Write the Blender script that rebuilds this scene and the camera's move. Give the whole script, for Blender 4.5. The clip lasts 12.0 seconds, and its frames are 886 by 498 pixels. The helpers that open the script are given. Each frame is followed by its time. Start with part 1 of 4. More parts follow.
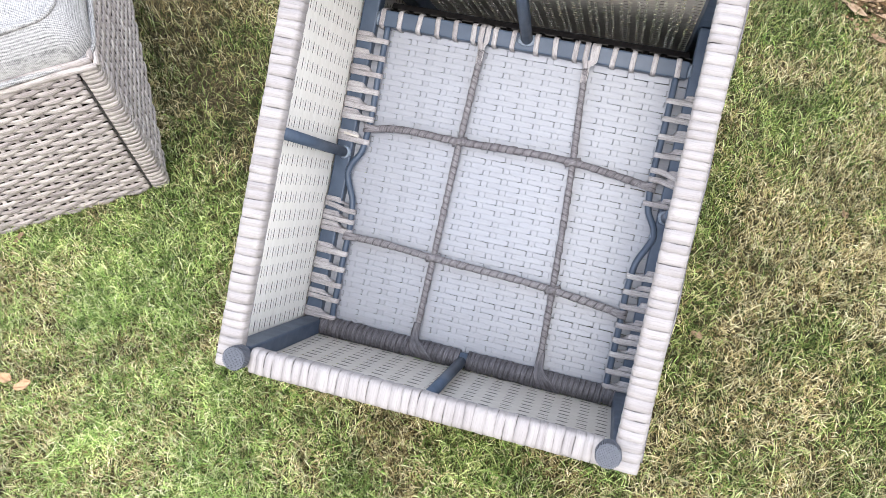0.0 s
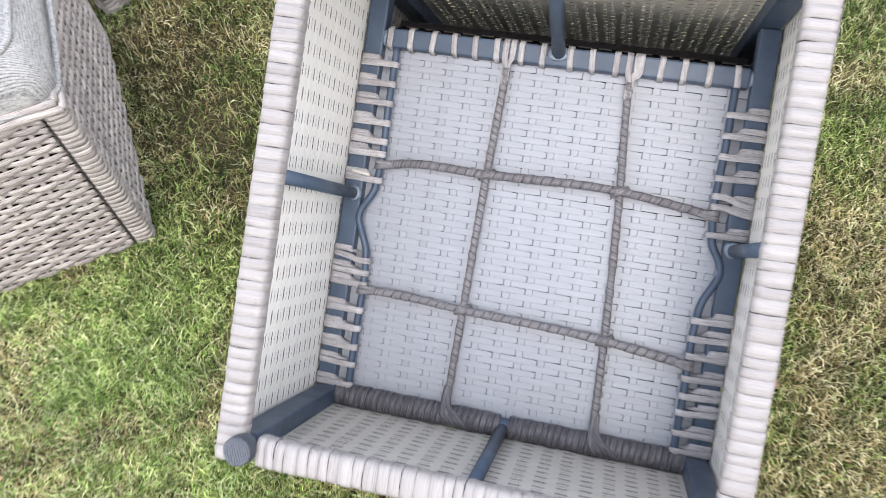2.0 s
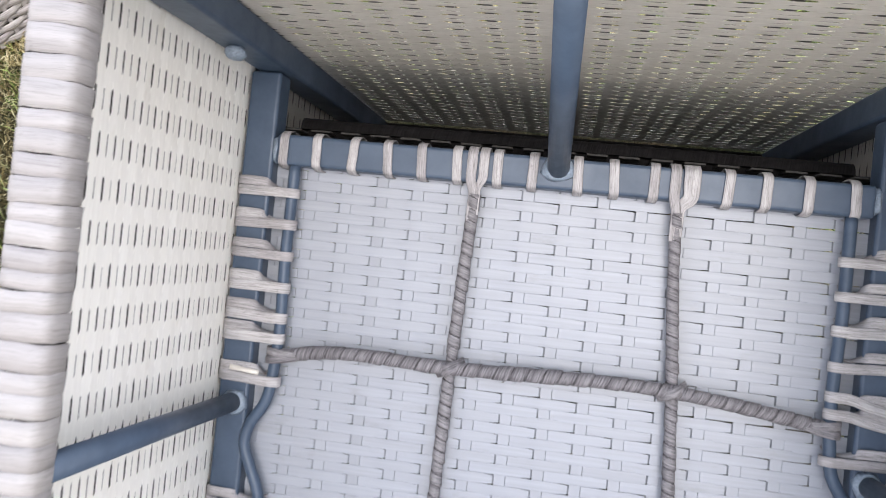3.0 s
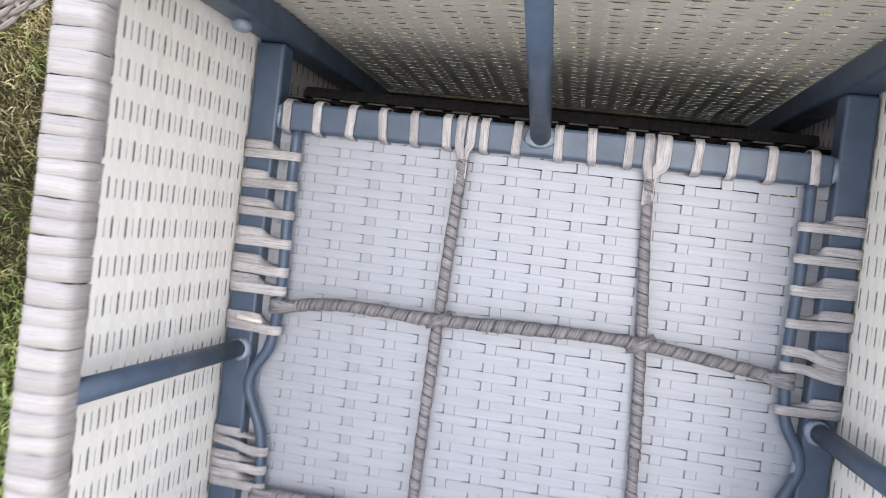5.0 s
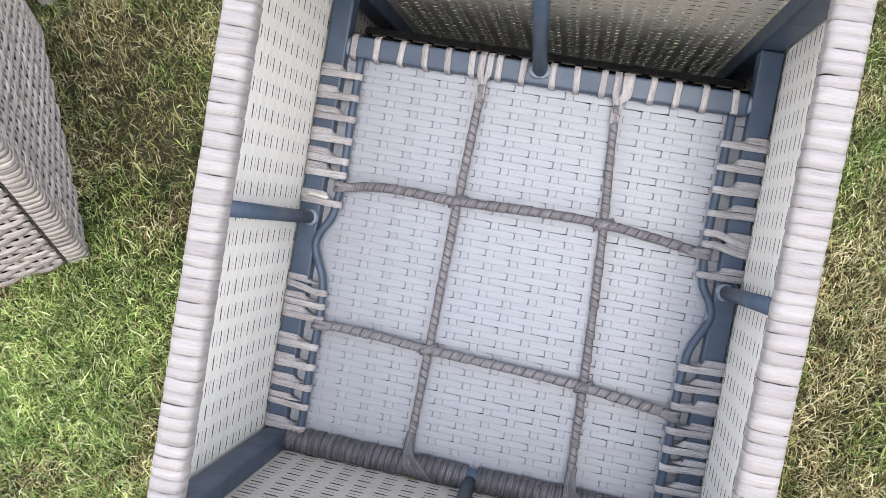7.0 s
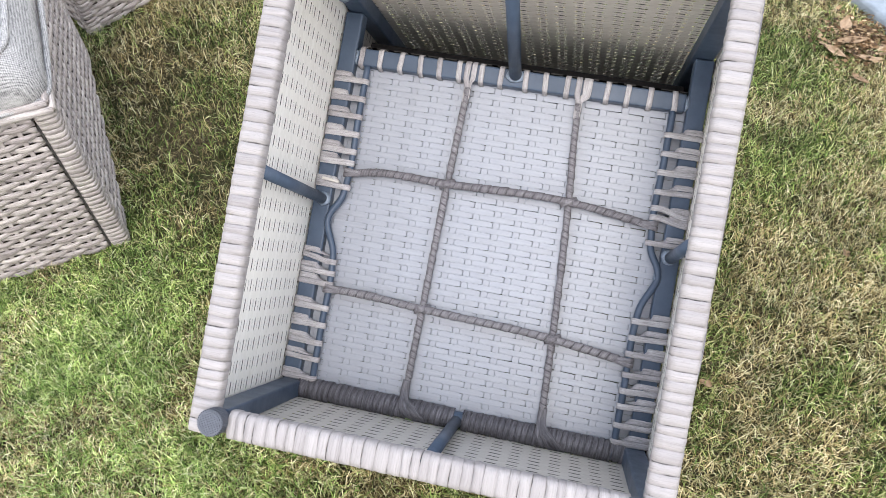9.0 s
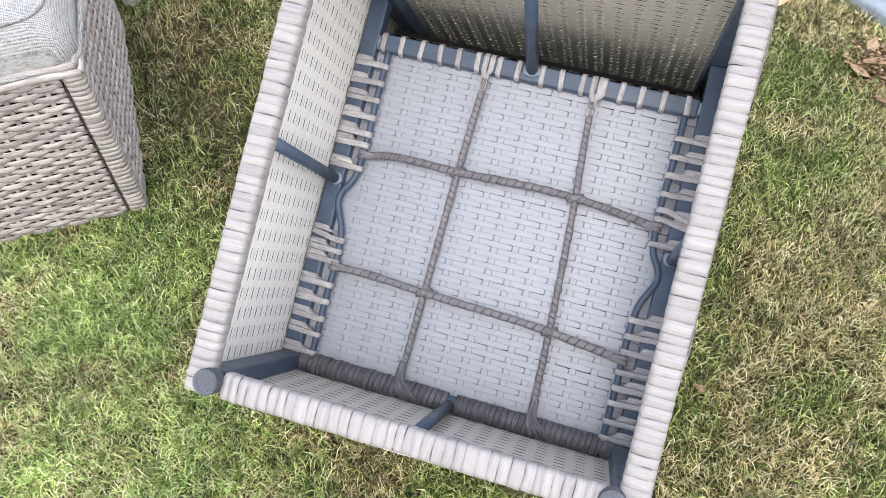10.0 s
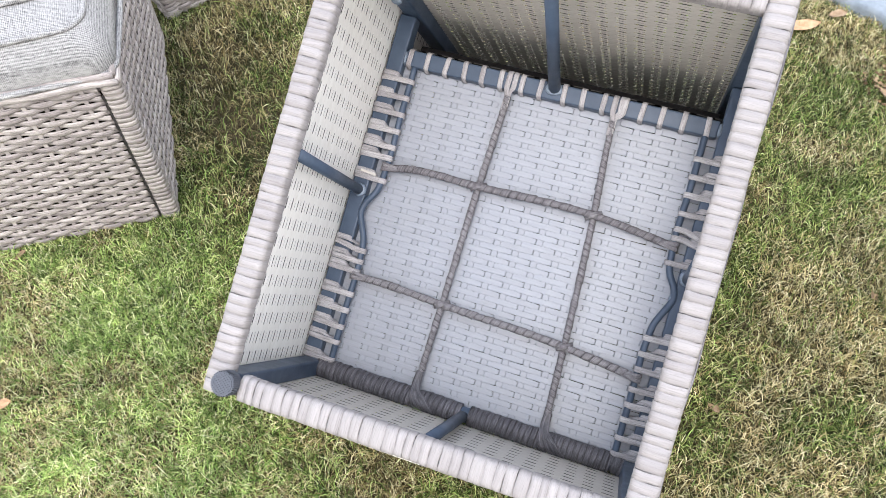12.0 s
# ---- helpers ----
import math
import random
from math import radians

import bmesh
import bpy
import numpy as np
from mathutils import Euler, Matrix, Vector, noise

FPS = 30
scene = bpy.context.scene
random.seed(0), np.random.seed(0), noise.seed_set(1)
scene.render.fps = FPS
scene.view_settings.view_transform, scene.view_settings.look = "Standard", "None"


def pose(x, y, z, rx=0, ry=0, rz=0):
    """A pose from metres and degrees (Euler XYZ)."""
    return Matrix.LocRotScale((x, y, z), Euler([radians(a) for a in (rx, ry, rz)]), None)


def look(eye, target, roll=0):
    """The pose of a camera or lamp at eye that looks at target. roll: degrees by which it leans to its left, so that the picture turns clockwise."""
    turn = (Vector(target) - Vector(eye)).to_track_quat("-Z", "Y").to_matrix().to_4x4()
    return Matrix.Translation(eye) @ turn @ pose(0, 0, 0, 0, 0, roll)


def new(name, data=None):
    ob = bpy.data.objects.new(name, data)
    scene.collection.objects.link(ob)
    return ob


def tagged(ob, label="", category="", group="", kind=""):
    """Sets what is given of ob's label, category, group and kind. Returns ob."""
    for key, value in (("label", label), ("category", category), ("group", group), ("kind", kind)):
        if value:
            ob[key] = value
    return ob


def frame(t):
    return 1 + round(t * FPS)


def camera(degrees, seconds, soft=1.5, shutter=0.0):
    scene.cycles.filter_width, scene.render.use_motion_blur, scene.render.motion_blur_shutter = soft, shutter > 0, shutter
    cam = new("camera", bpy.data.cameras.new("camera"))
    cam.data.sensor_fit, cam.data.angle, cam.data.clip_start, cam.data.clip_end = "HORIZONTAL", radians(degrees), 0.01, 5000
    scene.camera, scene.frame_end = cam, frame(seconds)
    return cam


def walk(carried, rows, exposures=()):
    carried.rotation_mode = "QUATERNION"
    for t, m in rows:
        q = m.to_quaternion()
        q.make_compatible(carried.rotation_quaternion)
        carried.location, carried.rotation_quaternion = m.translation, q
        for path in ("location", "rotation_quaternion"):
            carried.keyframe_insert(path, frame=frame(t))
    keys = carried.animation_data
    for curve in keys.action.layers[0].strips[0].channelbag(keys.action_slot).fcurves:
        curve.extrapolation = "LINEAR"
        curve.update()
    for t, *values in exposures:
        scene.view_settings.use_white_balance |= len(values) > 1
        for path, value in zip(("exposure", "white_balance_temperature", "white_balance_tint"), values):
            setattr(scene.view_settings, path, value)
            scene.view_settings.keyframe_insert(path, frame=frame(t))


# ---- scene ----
# Camera and its walk
cam = camera(55.4, 12.0, soft=0.6, shutter=0.3)
PATH = [
    (0, (0.192, -0.7, 1.321), (-0.184, 0.215, -0.417), -7.0),
    (0.5, (0.188, -0.688, 1.311), (-0.192, 0.239, -0.42), -6.7),
    (1, (0.188, -0.688, 1.308), (-0.196, 0.254, -0.414), -6.6),
    (1.5, (0.178, -0.682, 1.3), (-0.215, 0.286, -0.406), -6.8),
    (2, (0.108, -0.596, 1.177), (-0.277, 0.374, -0.53), -9.4),
    (2.5, (0.045, -0.385, 0.972), (-0.316, 0.682, -0.68), -8.6),
    (3, (0.006, -0.23, 0.867), (-0.272, 0.864, -0.784), -5.9),
    (3.2, (0.003, -0.209, 0.85), (-0.263, 0.886, -0.803), -5.5),
    (4.8, (0.03, -0.238, 0.869), (-0.262, 0.818, -0.804), -6.6),
    (5, (0.036, -0.266, 0.909), (-0.263, 0.766, -0.778), -6.7),
    (5.5, (0.039, -0.362, 1.016), (-0.23, 0.638, -0.695), -4.5),
    (6, (0.056, -0.428, 1.067), (-0.216, 0.558, -0.652), -4.1),
    (6.5, (0.064, -0.478, 1.096), (-0.216, 0.499, -0.626), -3.9),
    (7, (0.069, -0.499, 1.108), (-0.218, 0.479, -0.613), -3.8),
    (7.2, (0.07, -0.505, 1.112), (-0.221, 0.473, -0.608), -3.9),
    (8.8, (0.117, -0.691, 1.216), (-0.183, 0.395, -0.436), -3.6),
    (9, (0.129, -0.701, 1.22), (-0.175, 0.388, -0.43), -2.9),
    (9.5, (0.155, -0.721, 1.222), (-0.167, 0.367, -0.426), -1.2),
    (10, (0.169, -0.725, 1.223), (-0.196, 0.353, -0.422), -1.2),
    (10.5, (0.183, -0.726, 1.229), (-0.218, 0.342, -0.413), -1.9),
    (11, (0.191, -0.727, 1.235), (-0.228, 0.336, -0.406), -2.1),
    (11.5, (0.199, -0.73, 1.239), (-0.238, 0.337, -0.395), -2.7),
    (12, (0.2, -0.73, 1.24), (-0.255, 0.345, -0.383), -3.0),
]
EXPOSURES = [(0.0, 0.15), (0.5, 0.07), (1.0, 0.0), (1.5, 0.03), (2.5, 0.03), (3.0, 0.02), (5.0, 0.0), (6.0, -0.05), (7.0, -0.05), (9.0, -0.03), (12.0, -0.02)]
walk(cam, [(t, look(eye, target, roll)) for t, eye, target, roll in PATH], EXPOSURES)

# World, sun and exposure
CHAIR = pose(0, 0, 0.154, 33.4)
SUN_DIR = Vector((0.10, -0.48, 0.84)).normalized()
world = bpy.data.worlds.new("overcast_sky")
scene.world = world
world.use_nodes = True
wn = world.node_tree.nodes
sky = wn.new("ShaderNodeTexSky")
sky.sky_type, sky.sun_disc = "NISHITA", False
sky.sun_elevation = math.asin(SUN_DIR.z)
sky.sun_rotation = math.atan2(SUN_DIR.x, SUN_DIR.y)
sky.air_density, sky.dust_density, sky.ozone_density = 1.0, 4.0, 1.0
soften = wn.new("ShaderNodeMix")
soften.data_type = "RGBA"
soften.inputs[0].default_value = 0.8
way = wn.new("ShaderNodeTexCoord")
height = wn.new("ShaderNodeSeparateXYZ")
haze = wn.new("ShaderNodeValToRGB")
for e, (p, c) in zip((haze.color_ramp.elements[0], haze.color_ramp.elements.new(0.3), haze.color_ramp.elements[-1]),
                     ((0.0, (0.98, 0.92, 0.87)), (0.35, (0.905, 0.885, 0.905)), (1.0, (0.42, 0.53, 0.73)))):
    e.position, e.color = p, (*c, 1)
bright = wn.new("ShaderNodeVectorMath")
bright.operation = "SCALE"
bright.inputs["Scale"].default_value = 11.0
for a, q in ((way.outputs["Generated"], height.inputs[0]), (height.outputs["Z"], haze.inputs[0]), (haze.outputs[0], bright.inputs[0]), (bright.outputs[0], soften.inputs[7])):
    world.node_tree.links.new(a, q)
world.node_tree.links.new(sky.outputs[0], soften.inputs[6])
world.node_tree.links.new(soften.outputs[2], wn["Background"].inputs[0])
wn["Background"].inputs[1].default_value = 0.352
sun = new("sun", bpy.data.lights.new("sun", "SUN"))
sun.data.energy, sun.data.angle, sun.data.color = 2.0, radians(20), (1.0, 0.955, 0.905)
sun.matrix_world = look(SUN_DIR * 20, (0, 0, 0))


# Materials
def material(name):
    m = bpy.data.materials.new(name)
    m.use_nodes = True
    return m, m.node_tree.nodes, m.node_tree.links, m.node_tree.nodes["Principled BSDF"]


def mapped_noise(nodes, links, coords, scale, size, detail=3.0, rough=0.6):
    mp = nodes.new("ShaderNodeMapping")
    mp.inputs["Scale"].default_value = scale
    nz = nodes.new("ShaderNodeTexNoise")
    nz.inputs["Scale"].default_value = size
    nz.inputs["Detail"].default_value = detail
    nz.inputs["Roughness"].default_value = rough
    links.new(coords, mp.inputs["Vector"])
    links.new(mp.outputs[0], nz.inputs["Vector"])
    return nz.outputs["Fac"]


def ramp(nodes, links, fac, stops):
    r = nodes.new("ShaderNodeValToRGB")
    while len(r.color_ramp.elements) < len(stops):
        r.color_ramp.elements.new(0.5)
    for e, (p, c) in zip(r.color_ramp.elements, stops):
        e.position, e.color = p, (*c, 1)
    links.new(fac, r.inputs[0])
    return r.outputs[0]


def mix(nodes, links, kind, fac, a, b):
    m = nodes.new("ShaderNodeMix")
    m.data_type, m.blend_type = "RGBA", kind
    for sock, v in ((m.inputs[0], fac), (m.inputs[6], a), (m.inputs[7], b)):
        if isinstance(v, (int, float)):
            sock.default_value = v
        elif isinstance(v, tuple):
            sock.default_value = (*v, 1)
        else:
            links.new(v, sock)
    return m.outputs[2]


def shifted_uv(nodes, links):
    """Strip coordinates (along, across, in metres), shifted for each object."""
    uv = nodes.new("ShaderNodeTexCoord").outputs["UV"]
    info = nodes.new("ShaderNodeObjectInfo").outputs["Random"]
    mul = nodes.new("ShaderNodeMath")
    mul.operation = "MULTIPLY"
    mul.inputs[1].default_value = 31.7
    links.new(info, mul.inputs[0])
    add = nodes.new("ShaderNodeVectorMath")
    links.new(uv, add.inputs[0])
    comb = nodes.new("ShaderNodeCombineXYZ")
    for k in range(3):
        links.new(mul.outputs[0], comb.inputs[k])
    links.new(comb.outputs[0], add.inputs[1])
    return add.outputs[0], info


def bumped(nodes, links, bsdf, height, strength, distance):
    b = nodes.new("ShaderNodeBump")
    b.inputs["Strength"].default_value, b.inputs["Distance"].default_value = strength, distance
    links.new(height, b.inputs["Height"])
    links.new(b.outputs[0], bsdf.inputs["Normal"])


def rattan_material(name, light, mid, dark, rough, spread=0.25, bump=0.35, along=22.0, across=900.0, gloss=0.3, fleck=0.0):
    """Extruded plastic rattan: streaks along each strip, tone changing from strip to strip."""
    m, n, l, b = material(name)
    uv, info = shifted_uv(n, l)
    streak = mapped_noise(n, l, uv, (along, across, 1.0), 1.0, 4.0, 0.65)
    wide = mapped_noise(n, l, uv, (along * 0.5, across * 0.22, 1.0), 1.0, 2.0)
    col = ramp(n, l, streak, [(0.30, dark), (0.47, mid), (0.66, light)])
    tone = ramp(n, l, wide, [(0.35, (1 - spread,) * 3), (0.7, (1.0,) * 3)])
    col = mix(n, l, "MULTIPLY", 1.0, col, tone)
    vary = ramp(n, l, info, [(0.0, (1 - spread * 0.9, 1 - spread * 0.95, 1 - spread * 0.9)), (1.0, (1.0, 1.0, 1.0))])
    col = mix(n, l, "MULTIPLY", 1.0, col, vary)
    if fleck:
        fibre = mapped_noise(n, l, uv, (along * 5.0, across * 2.4, 1.0), 1.0, 3.0, 0.7)
        col = mix(n, l, "MULTIPLY", fleck, col, ramp(n, l, fibre, [(0.30, (0.16, 0.15, 0.15)), (0.44, (0.85, 0.84, 0.83)), (0.62, (1.0, 1.0, 1.0))]))
    l.new(col, b.inputs["Base Color"])
    b.inputs["Roughness"].default_value, b.inputs["Specular IOR Level"].default_value = rough, gloss
    bumped(n, l, b, streak, bump, 0.0006)
    return m


def flat_strip_material(name, dark, light):
    m, n, l, b = material(name)
    uv, info = shifted_uv(n, l)
    streak = mapped_noise(n, l, uv, (9.0, 420.0, 1.0), 1.0, 3.0)
    dirt = mapped_noise(n, l, uv, (24.0, 60.0, 1.0), 1.0, 4.0, 0.7)
    col = ramp(n, l, streak, [(0.25, dark), (0.7, light)])
    stain = ramp(n, l, dirt, [(0.25, (0.86, 0.84, 0.80)), (0.40, (1, 1, 1))])
    col = mix(n, l, "MULTIPLY", 0.8, col, stain)
    vary = ramp(n, l, info, [(0.0, (0.95, 0.945, 0.935)), (1.0, (1.0, 1.0, 1.0))])
    col = mix(n, l, "MULTIPLY", 1.0, col, vary)
    l.new(col, b.inputs["Base Color"])
    b.inputs["Roughness"].default_value = 0.42
    bumped(n, l, b, streak, 0.15, 0.0005)
    return m


def paint_material():
    m, n, l, b = material("slate_powder_coat")
    obj = n.new("ShaderNodeTexCoord").outputs["Object"]
    fine = mapped_noise(n, l, obj, (1, 1, 1), 900.0, 2.0)
    broad = mapped_noise(n, l, obj, (1, 1, 1), 28.0, 4.0, 0.7)
    col = ramp(n, l, broad, [(0.3, (0.036, 0.054, 0.084)), (0.7, (0.056, 0.079, 0.117))])
    l.new(col, b.inputs["Base Color"])
    l.new(ramp(n, l, broad, [(0.3, (0.46,) * 3), (0.7, (0.36,) * 3)]), b.inputs["Roughness"])
    b.inputs["Specular IOR Level"].default_value = 0.35
    bumped(n, l, b, fine, 0.12, 0.0004)
    return m


def plain_noisy(name, a, c, size, rough, bump=0.2, metallic=0.0, distance=0.001):
    m, n, l, b = material(name)
    obj = n.new("ShaderNodeTexCoord").outputs["Object"]
    f = mapped_noise(n, l, obj, (1, 1, 1), size, 5.0, 0.65)
    l.new(ramp(n, l, f, [(0.3, a), (0.7, c)]), b.inputs["Base Color"])
    b.inputs["Roughness"].default_value, b.inputs["Metallic"].default_value = rough, metallic
    bumped(n, l, b, f, bump, distance)
    return m


def blade_material(name, stops, rough=0.55):
    """Grass blades: tone by blade, and slow drift over the lawn."""
    m, n, l, b = material(name)
    geo = n.new("ShaderNodeNewGeometry")
    isl = ramp(n, l, geo.outputs["Random Per Island"], stops)
    obj = n.new("ShaderNodeTexCoord").outputs["Object"]
    drift = mapped_noise(n, l, obj, (1, 1, 1), 5.0, 3.0)
    col = mix(n, l, "MULTIPLY", 1.0, isl, ramp(n, l, drift, [(0.3, (0.66, 0.68, 0.62)), (0.7, (1.12, 1.08, 1.0))]))
    clump = mapped_noise(n, l, obj, (1, 1, 1), 26.0, 3.0, 0.65)
    col = mix(n, l, "MULTIPLY", 1.0, col, ramp(n, l, clump, [(0.32, (0.46, 0.49, 0.43)), (0.52, (0.98, 0.98, 0.96)), (0.72, (1.22, 1.18, 1.12))]))
    l.new(col, b.inputs["Base Color"])
    b.inputs["Roughness"].default_value = rough
    b.inputs["Specular IOR Level"].default_value = 0.12
    return m


def soil_material():
    m, n, l, b = material("lawn_thatch")
    obj = n.new("ShaderNodeTexCoord").outputs["Object"]
    fine = mapped_noise(n, l, obj, (1, 1, 1), 160.0, 6.0, 0.7)
    patch = mapped_noise(n, l, obj, (1, 1, 1), 6.0, 4.0, 0.6)
    a = ramp(n, l, fine, [(0.3, (0.014, 0.011, 0.007)), (0.55, (0.065, 0.050, 0.030)), (0.75, (0.25, 0.195, 0.12))])
    g = ramp(n, l, fine, [(0.3, (0.009, 0.011, 0.004)), (0.75, (0.040, 0.046, 0.018))])
    col = mix(n, l, "MIX", ramp(n, l, patch, [(0.4, (0, 0, 0)), (0.6, (1, 1, 1))]), a, g)
    l.new(col, b.inputs["Base Color"])
    b.inputs["Roughness"].default_value, b.inputs["Specular IOR Level"].default_value = 0.95, 0.1
    bumped(n, l, b, fine, 0.8, 0.006)
    return m


def fabric_material():
    """Grey melange weave with fine light and dark threads."""
    m, n, l, b = material("grey_melange_fabric")
    obj = n.new("ShaderNodeTexCoord").outputs["Object"]
    t1 = mapped_noise(n, l, obj, (1100, 90, 300), 1.0, 2.0)
    t2 = mapped_noise(n, l, obj, (90, 1100, 300), 1.0, 2.0)
    t = mix(n, l, "MIX", 0.5, t1, t2)
    for way in ("X", "Y"):
        w = n.new("ShaderNodeTexWave")
        w.bands_direction = way
        w.inputs["Scale"].default_value, w.inputs["Distortion"].default_value, w.inputs["Detail Scale"].default_value = 120.0, 1.5, 2.0
        l.new(obj, w.inputs["Vector"])
        t = mix(n, l, "MIX", 0.11, t, w.outputs["Color"])
    col = ramp(n, l, t, [(0.36, (0.075, 0.073, 0.074)), (0.48, (0.25, 0.246, 0.24)), (0.62, (0.42, 0.41, 0.395))])
    l.new(col, b.inputs["Base Color"])
    b.inputs["Roughness"].default_value = 0.95
    bumped(n, l, b, t, 0.5, 0.0008)
    return m


CREAM = flat_strip_material("cream_strip", (0.80, 0.768, 0.705), (0.88, 0.85, 0.785))
# the cream strip again, its colour darkened for shade at back and front
SHADED_CREAM = flat_strip_material("shaded_cream_strip", (0.48, 0.443, 0.395), (0.57, 0.532, 0.475))
# pale seat strips, dulled and blued in colour for the skylight on them
SEAT = flat_strip_material("sky_toned_strip", (0.226, 0.235, 0.263), (0.270, 0.281, 0.313))
PAINT = paint_material()
RIM = rattan_material("pale_rattan_wrap", (0.355, 0.332, 0.320), (0.342, 0.318, 0.306), (0.272, 0.249, 0.238), 0.5, 0.17, 0.06, along=30.0, across=700.0, fleck=0.25)
ROPE = rattan_material("wound_rattan", (0.32, 0.305, 0.314), (0.21, 0.199, 0.208), (0.080, 0.074, 0.080), 0.6, 0.25, 0.35, along=60.0, across=1100.0, gloss=0.2, fleck=0.8)
GREY = rattan_material("weathered_rattan", (0.56, 0.537, 0.53), (0.45, 0.428, 0.424), (0.22, 0.204, 0.202), 0.62, 0.25, 0.35, along=45.0, across=1300.0, gloss=0.2, fleck=0.7)
# shade of the backrest cavity, painted into its strips as near black
CAVITY_SHADE = rattan_material("shade_black_rattan", (0.020, 0.018, 0.018), (0.011, 0.010, 0.010), (0.005, 0.0045, 0.0045), 0.7, 0.2, 0.3, gloss=0.05)
ROLL = rattan_material("dark_rattan_wrap", (0.19, 0.183, 0.196), (0.105, 0.100, 0.109), (0.038, 0.035, 0.040), 0.5, 0.3, 0.3, along=50.0, across=600.0, gloss=0.3, fleck=0.6)
STOOL = rattan_material("grey_beige_rattan", (0.66, 0.605, 0.565), (0.50, 0.452, 0.42), (0.15, 0.128, 0.118), 0.55, 0.34, 0.4, along=40.0, across=900.0, gloss=0.2, fleck=0.6)
RUBBER = plain_noisy("dark_rubber", (0.060, 0.066, 0.080), (0.095, 0.102, 0.122), 300.0, 0.6)
WELD = plain_noisy("weld_bead", (0.10, 0.13, 0.17), (0.22, 0.26, 0.31), 500.0, 0.35, 0.6)
FABRIC = fabric_material()
# near black that stands for the shade inside slits and gaps
GAP_SHADE = plain_noisy("gap_shade_black", (0.02, 0.018, 0.017), (0.05, 0.045, 0.04), 200.0, 0.8)
TURN_LINE = plain_noisy("dark_turn_line", (0.030, 0.027, 0.030), (0.085, 0.078, 0.082), 400.0, 0.8)
SOIL = soil_material()
LIGHT_GREEN = blade_material("light_green_blades", [(0.0, (0.11, 0.215, 0.043)), (0.4, (0.36, 0.53, 0.15)), (0.8, (0.63, 0.73, 0.33)), (1.0, (0.84, 0.84, 0.59))])
GREEN = blade_material("green_blades", [(0.0, (0.012, 0.026, 0.005)), (0.3, (0.066, 0.108, 0.023)), (0.62, (0.17, 0.228, 0.060)), (0.85, (0.36, 0.405, 0.15)), (1.0, (0.60, 0.61, 0.33))])
STRAW = blade_material("dry_blades", [(0.0, (0.042, 0.030, 0.013)), (0.3, (0.27, 0.208, 0.096)), (0.7, (0.58, 0.505, 0.295)), (1.0, (0.84, 0.78, 0.57))], 0.6)
THATCH = blade_material("thatch_blades", [(0.0, (0.014, 0.012, 0.005)), (0.4, (0.080, 0.072, 0.030)), (0.75, (0.24, 0.19, 0.095)), (1.0, (0.54, 0.45, 0.28))], 0.7)
LEAF = plain_noisy("dry_leaf", (0.20, 0.120, 0.062), (0.36, 0.255, 0.155), 70.0, 0.6, 0.4)
TAN_LEAF = plain_noisy("tan_leaf", (0.32, 0.175, 0.080), (0.52, 0.34, 0.19), 70.0, 0.6, 0.4)
BROWN_LEAF = plain_noisy("brown_leaf", (0.09, 0.050, 0.025), (0.30, 0.20, 0.11), 90.0, 0.7, 0.5)
STONE = plain_noisy("blue_grey_slab", (0.15, 0.178, 0.205), (0.25, 0.285, 0.315), 38.0, 0.8, 0.4, 0.0, 0.003)


# Builders
def mesh_from(name, verts, faces, uvs=None, smooth=True):
    me = bpy.data.meshes.new(name)
    me.from_pydata(np.asarray(verts).tolist(), [], faces)
    if uvs is not None:
        lay = me.uv_layers.new(name="UVMap")
        idx = np.empty(len(me.loops), dtype=np.int32)
        me.loops.foreach_get("vertex_index", idx)
        lay.data.foreach_set("uv", np.asarray(uvs, dtype=np.float32)[idx].ravel())
    if smooth:
        me.polygons.foreach_set("use_smooth", np.ones(len(me.polygons), dtype=bool))
    me.update()
    return me


def from_bm(name, bm, smooth=False):
    me = bpy.data.meshes.new(name)
    bm.to_mesh(me)
    bm.free()
    if smooth:
        me.polygons.foreach_set("use_smooth", np.ones(len(me.polygons), dtype=bool))
    return me


def part(name, me, mat, parent, label=""):
    if mat and not me.materials:
        me.materials.append(mat)
    ob = new(name, me)
    ob.parent = parent
    return tagged(ob, label)


def thing(name, m, label, category, group="", me=None, mat=None):
    if me and mat and not me.materials:
        me.materials.append(mat)
    ob = new(name, me)
    ob.matrix_basis = m
    return tagged(ob, label, category, group)


def sweep_mesh(name, C, S, N, prof, caps=True):
    """A skin round the line C (n,3), with cross-sections prof (n,k,2) along S and N; its UV runs along and round, in metres."""
    C, S, N = np.asarray(C, float), np.asarray(S, float), np.asarray(N, float)
    n = len(C)
    prof = np.asarray(prof, float)
    if prof.ndim == 2:
        prof = np.broadcast_to(prof, (n, *prof.shape))
    k = prof.shape[1]
    V = C[:, None, :] + prof[:, :, :1] * S[:, None, :] + prof[:, :, 1:] * N[:, None, :]
    d = np.r_[0, np.cumsum(np.linalg.norm(np.diff(C, axis=0), axis=1))]
    w = np.r_[0, np.cumsum(np.linalg.norm(np.diff(prof[0], axis=0), axis=1))]
    uv = np.stack([np.repeat(d, k), np.tile(w, n)], 1)
    i, j = np.meshgrid(np.arange(n - 1), np.arange(k), indexing="ij")
    a, b = i * k + j, i * k + (j + 1) % k
    faces = np.stack([a, b, b + k, a + k], -1).reshape(-1, 4).tolist()
    if caps:
        faces.append(list(range(k))[::-1])
        faces.append(list(range((n - 1) * k, n * k)))
    return mesh_from(name, V.reshape(-1, 3), faces, uv)


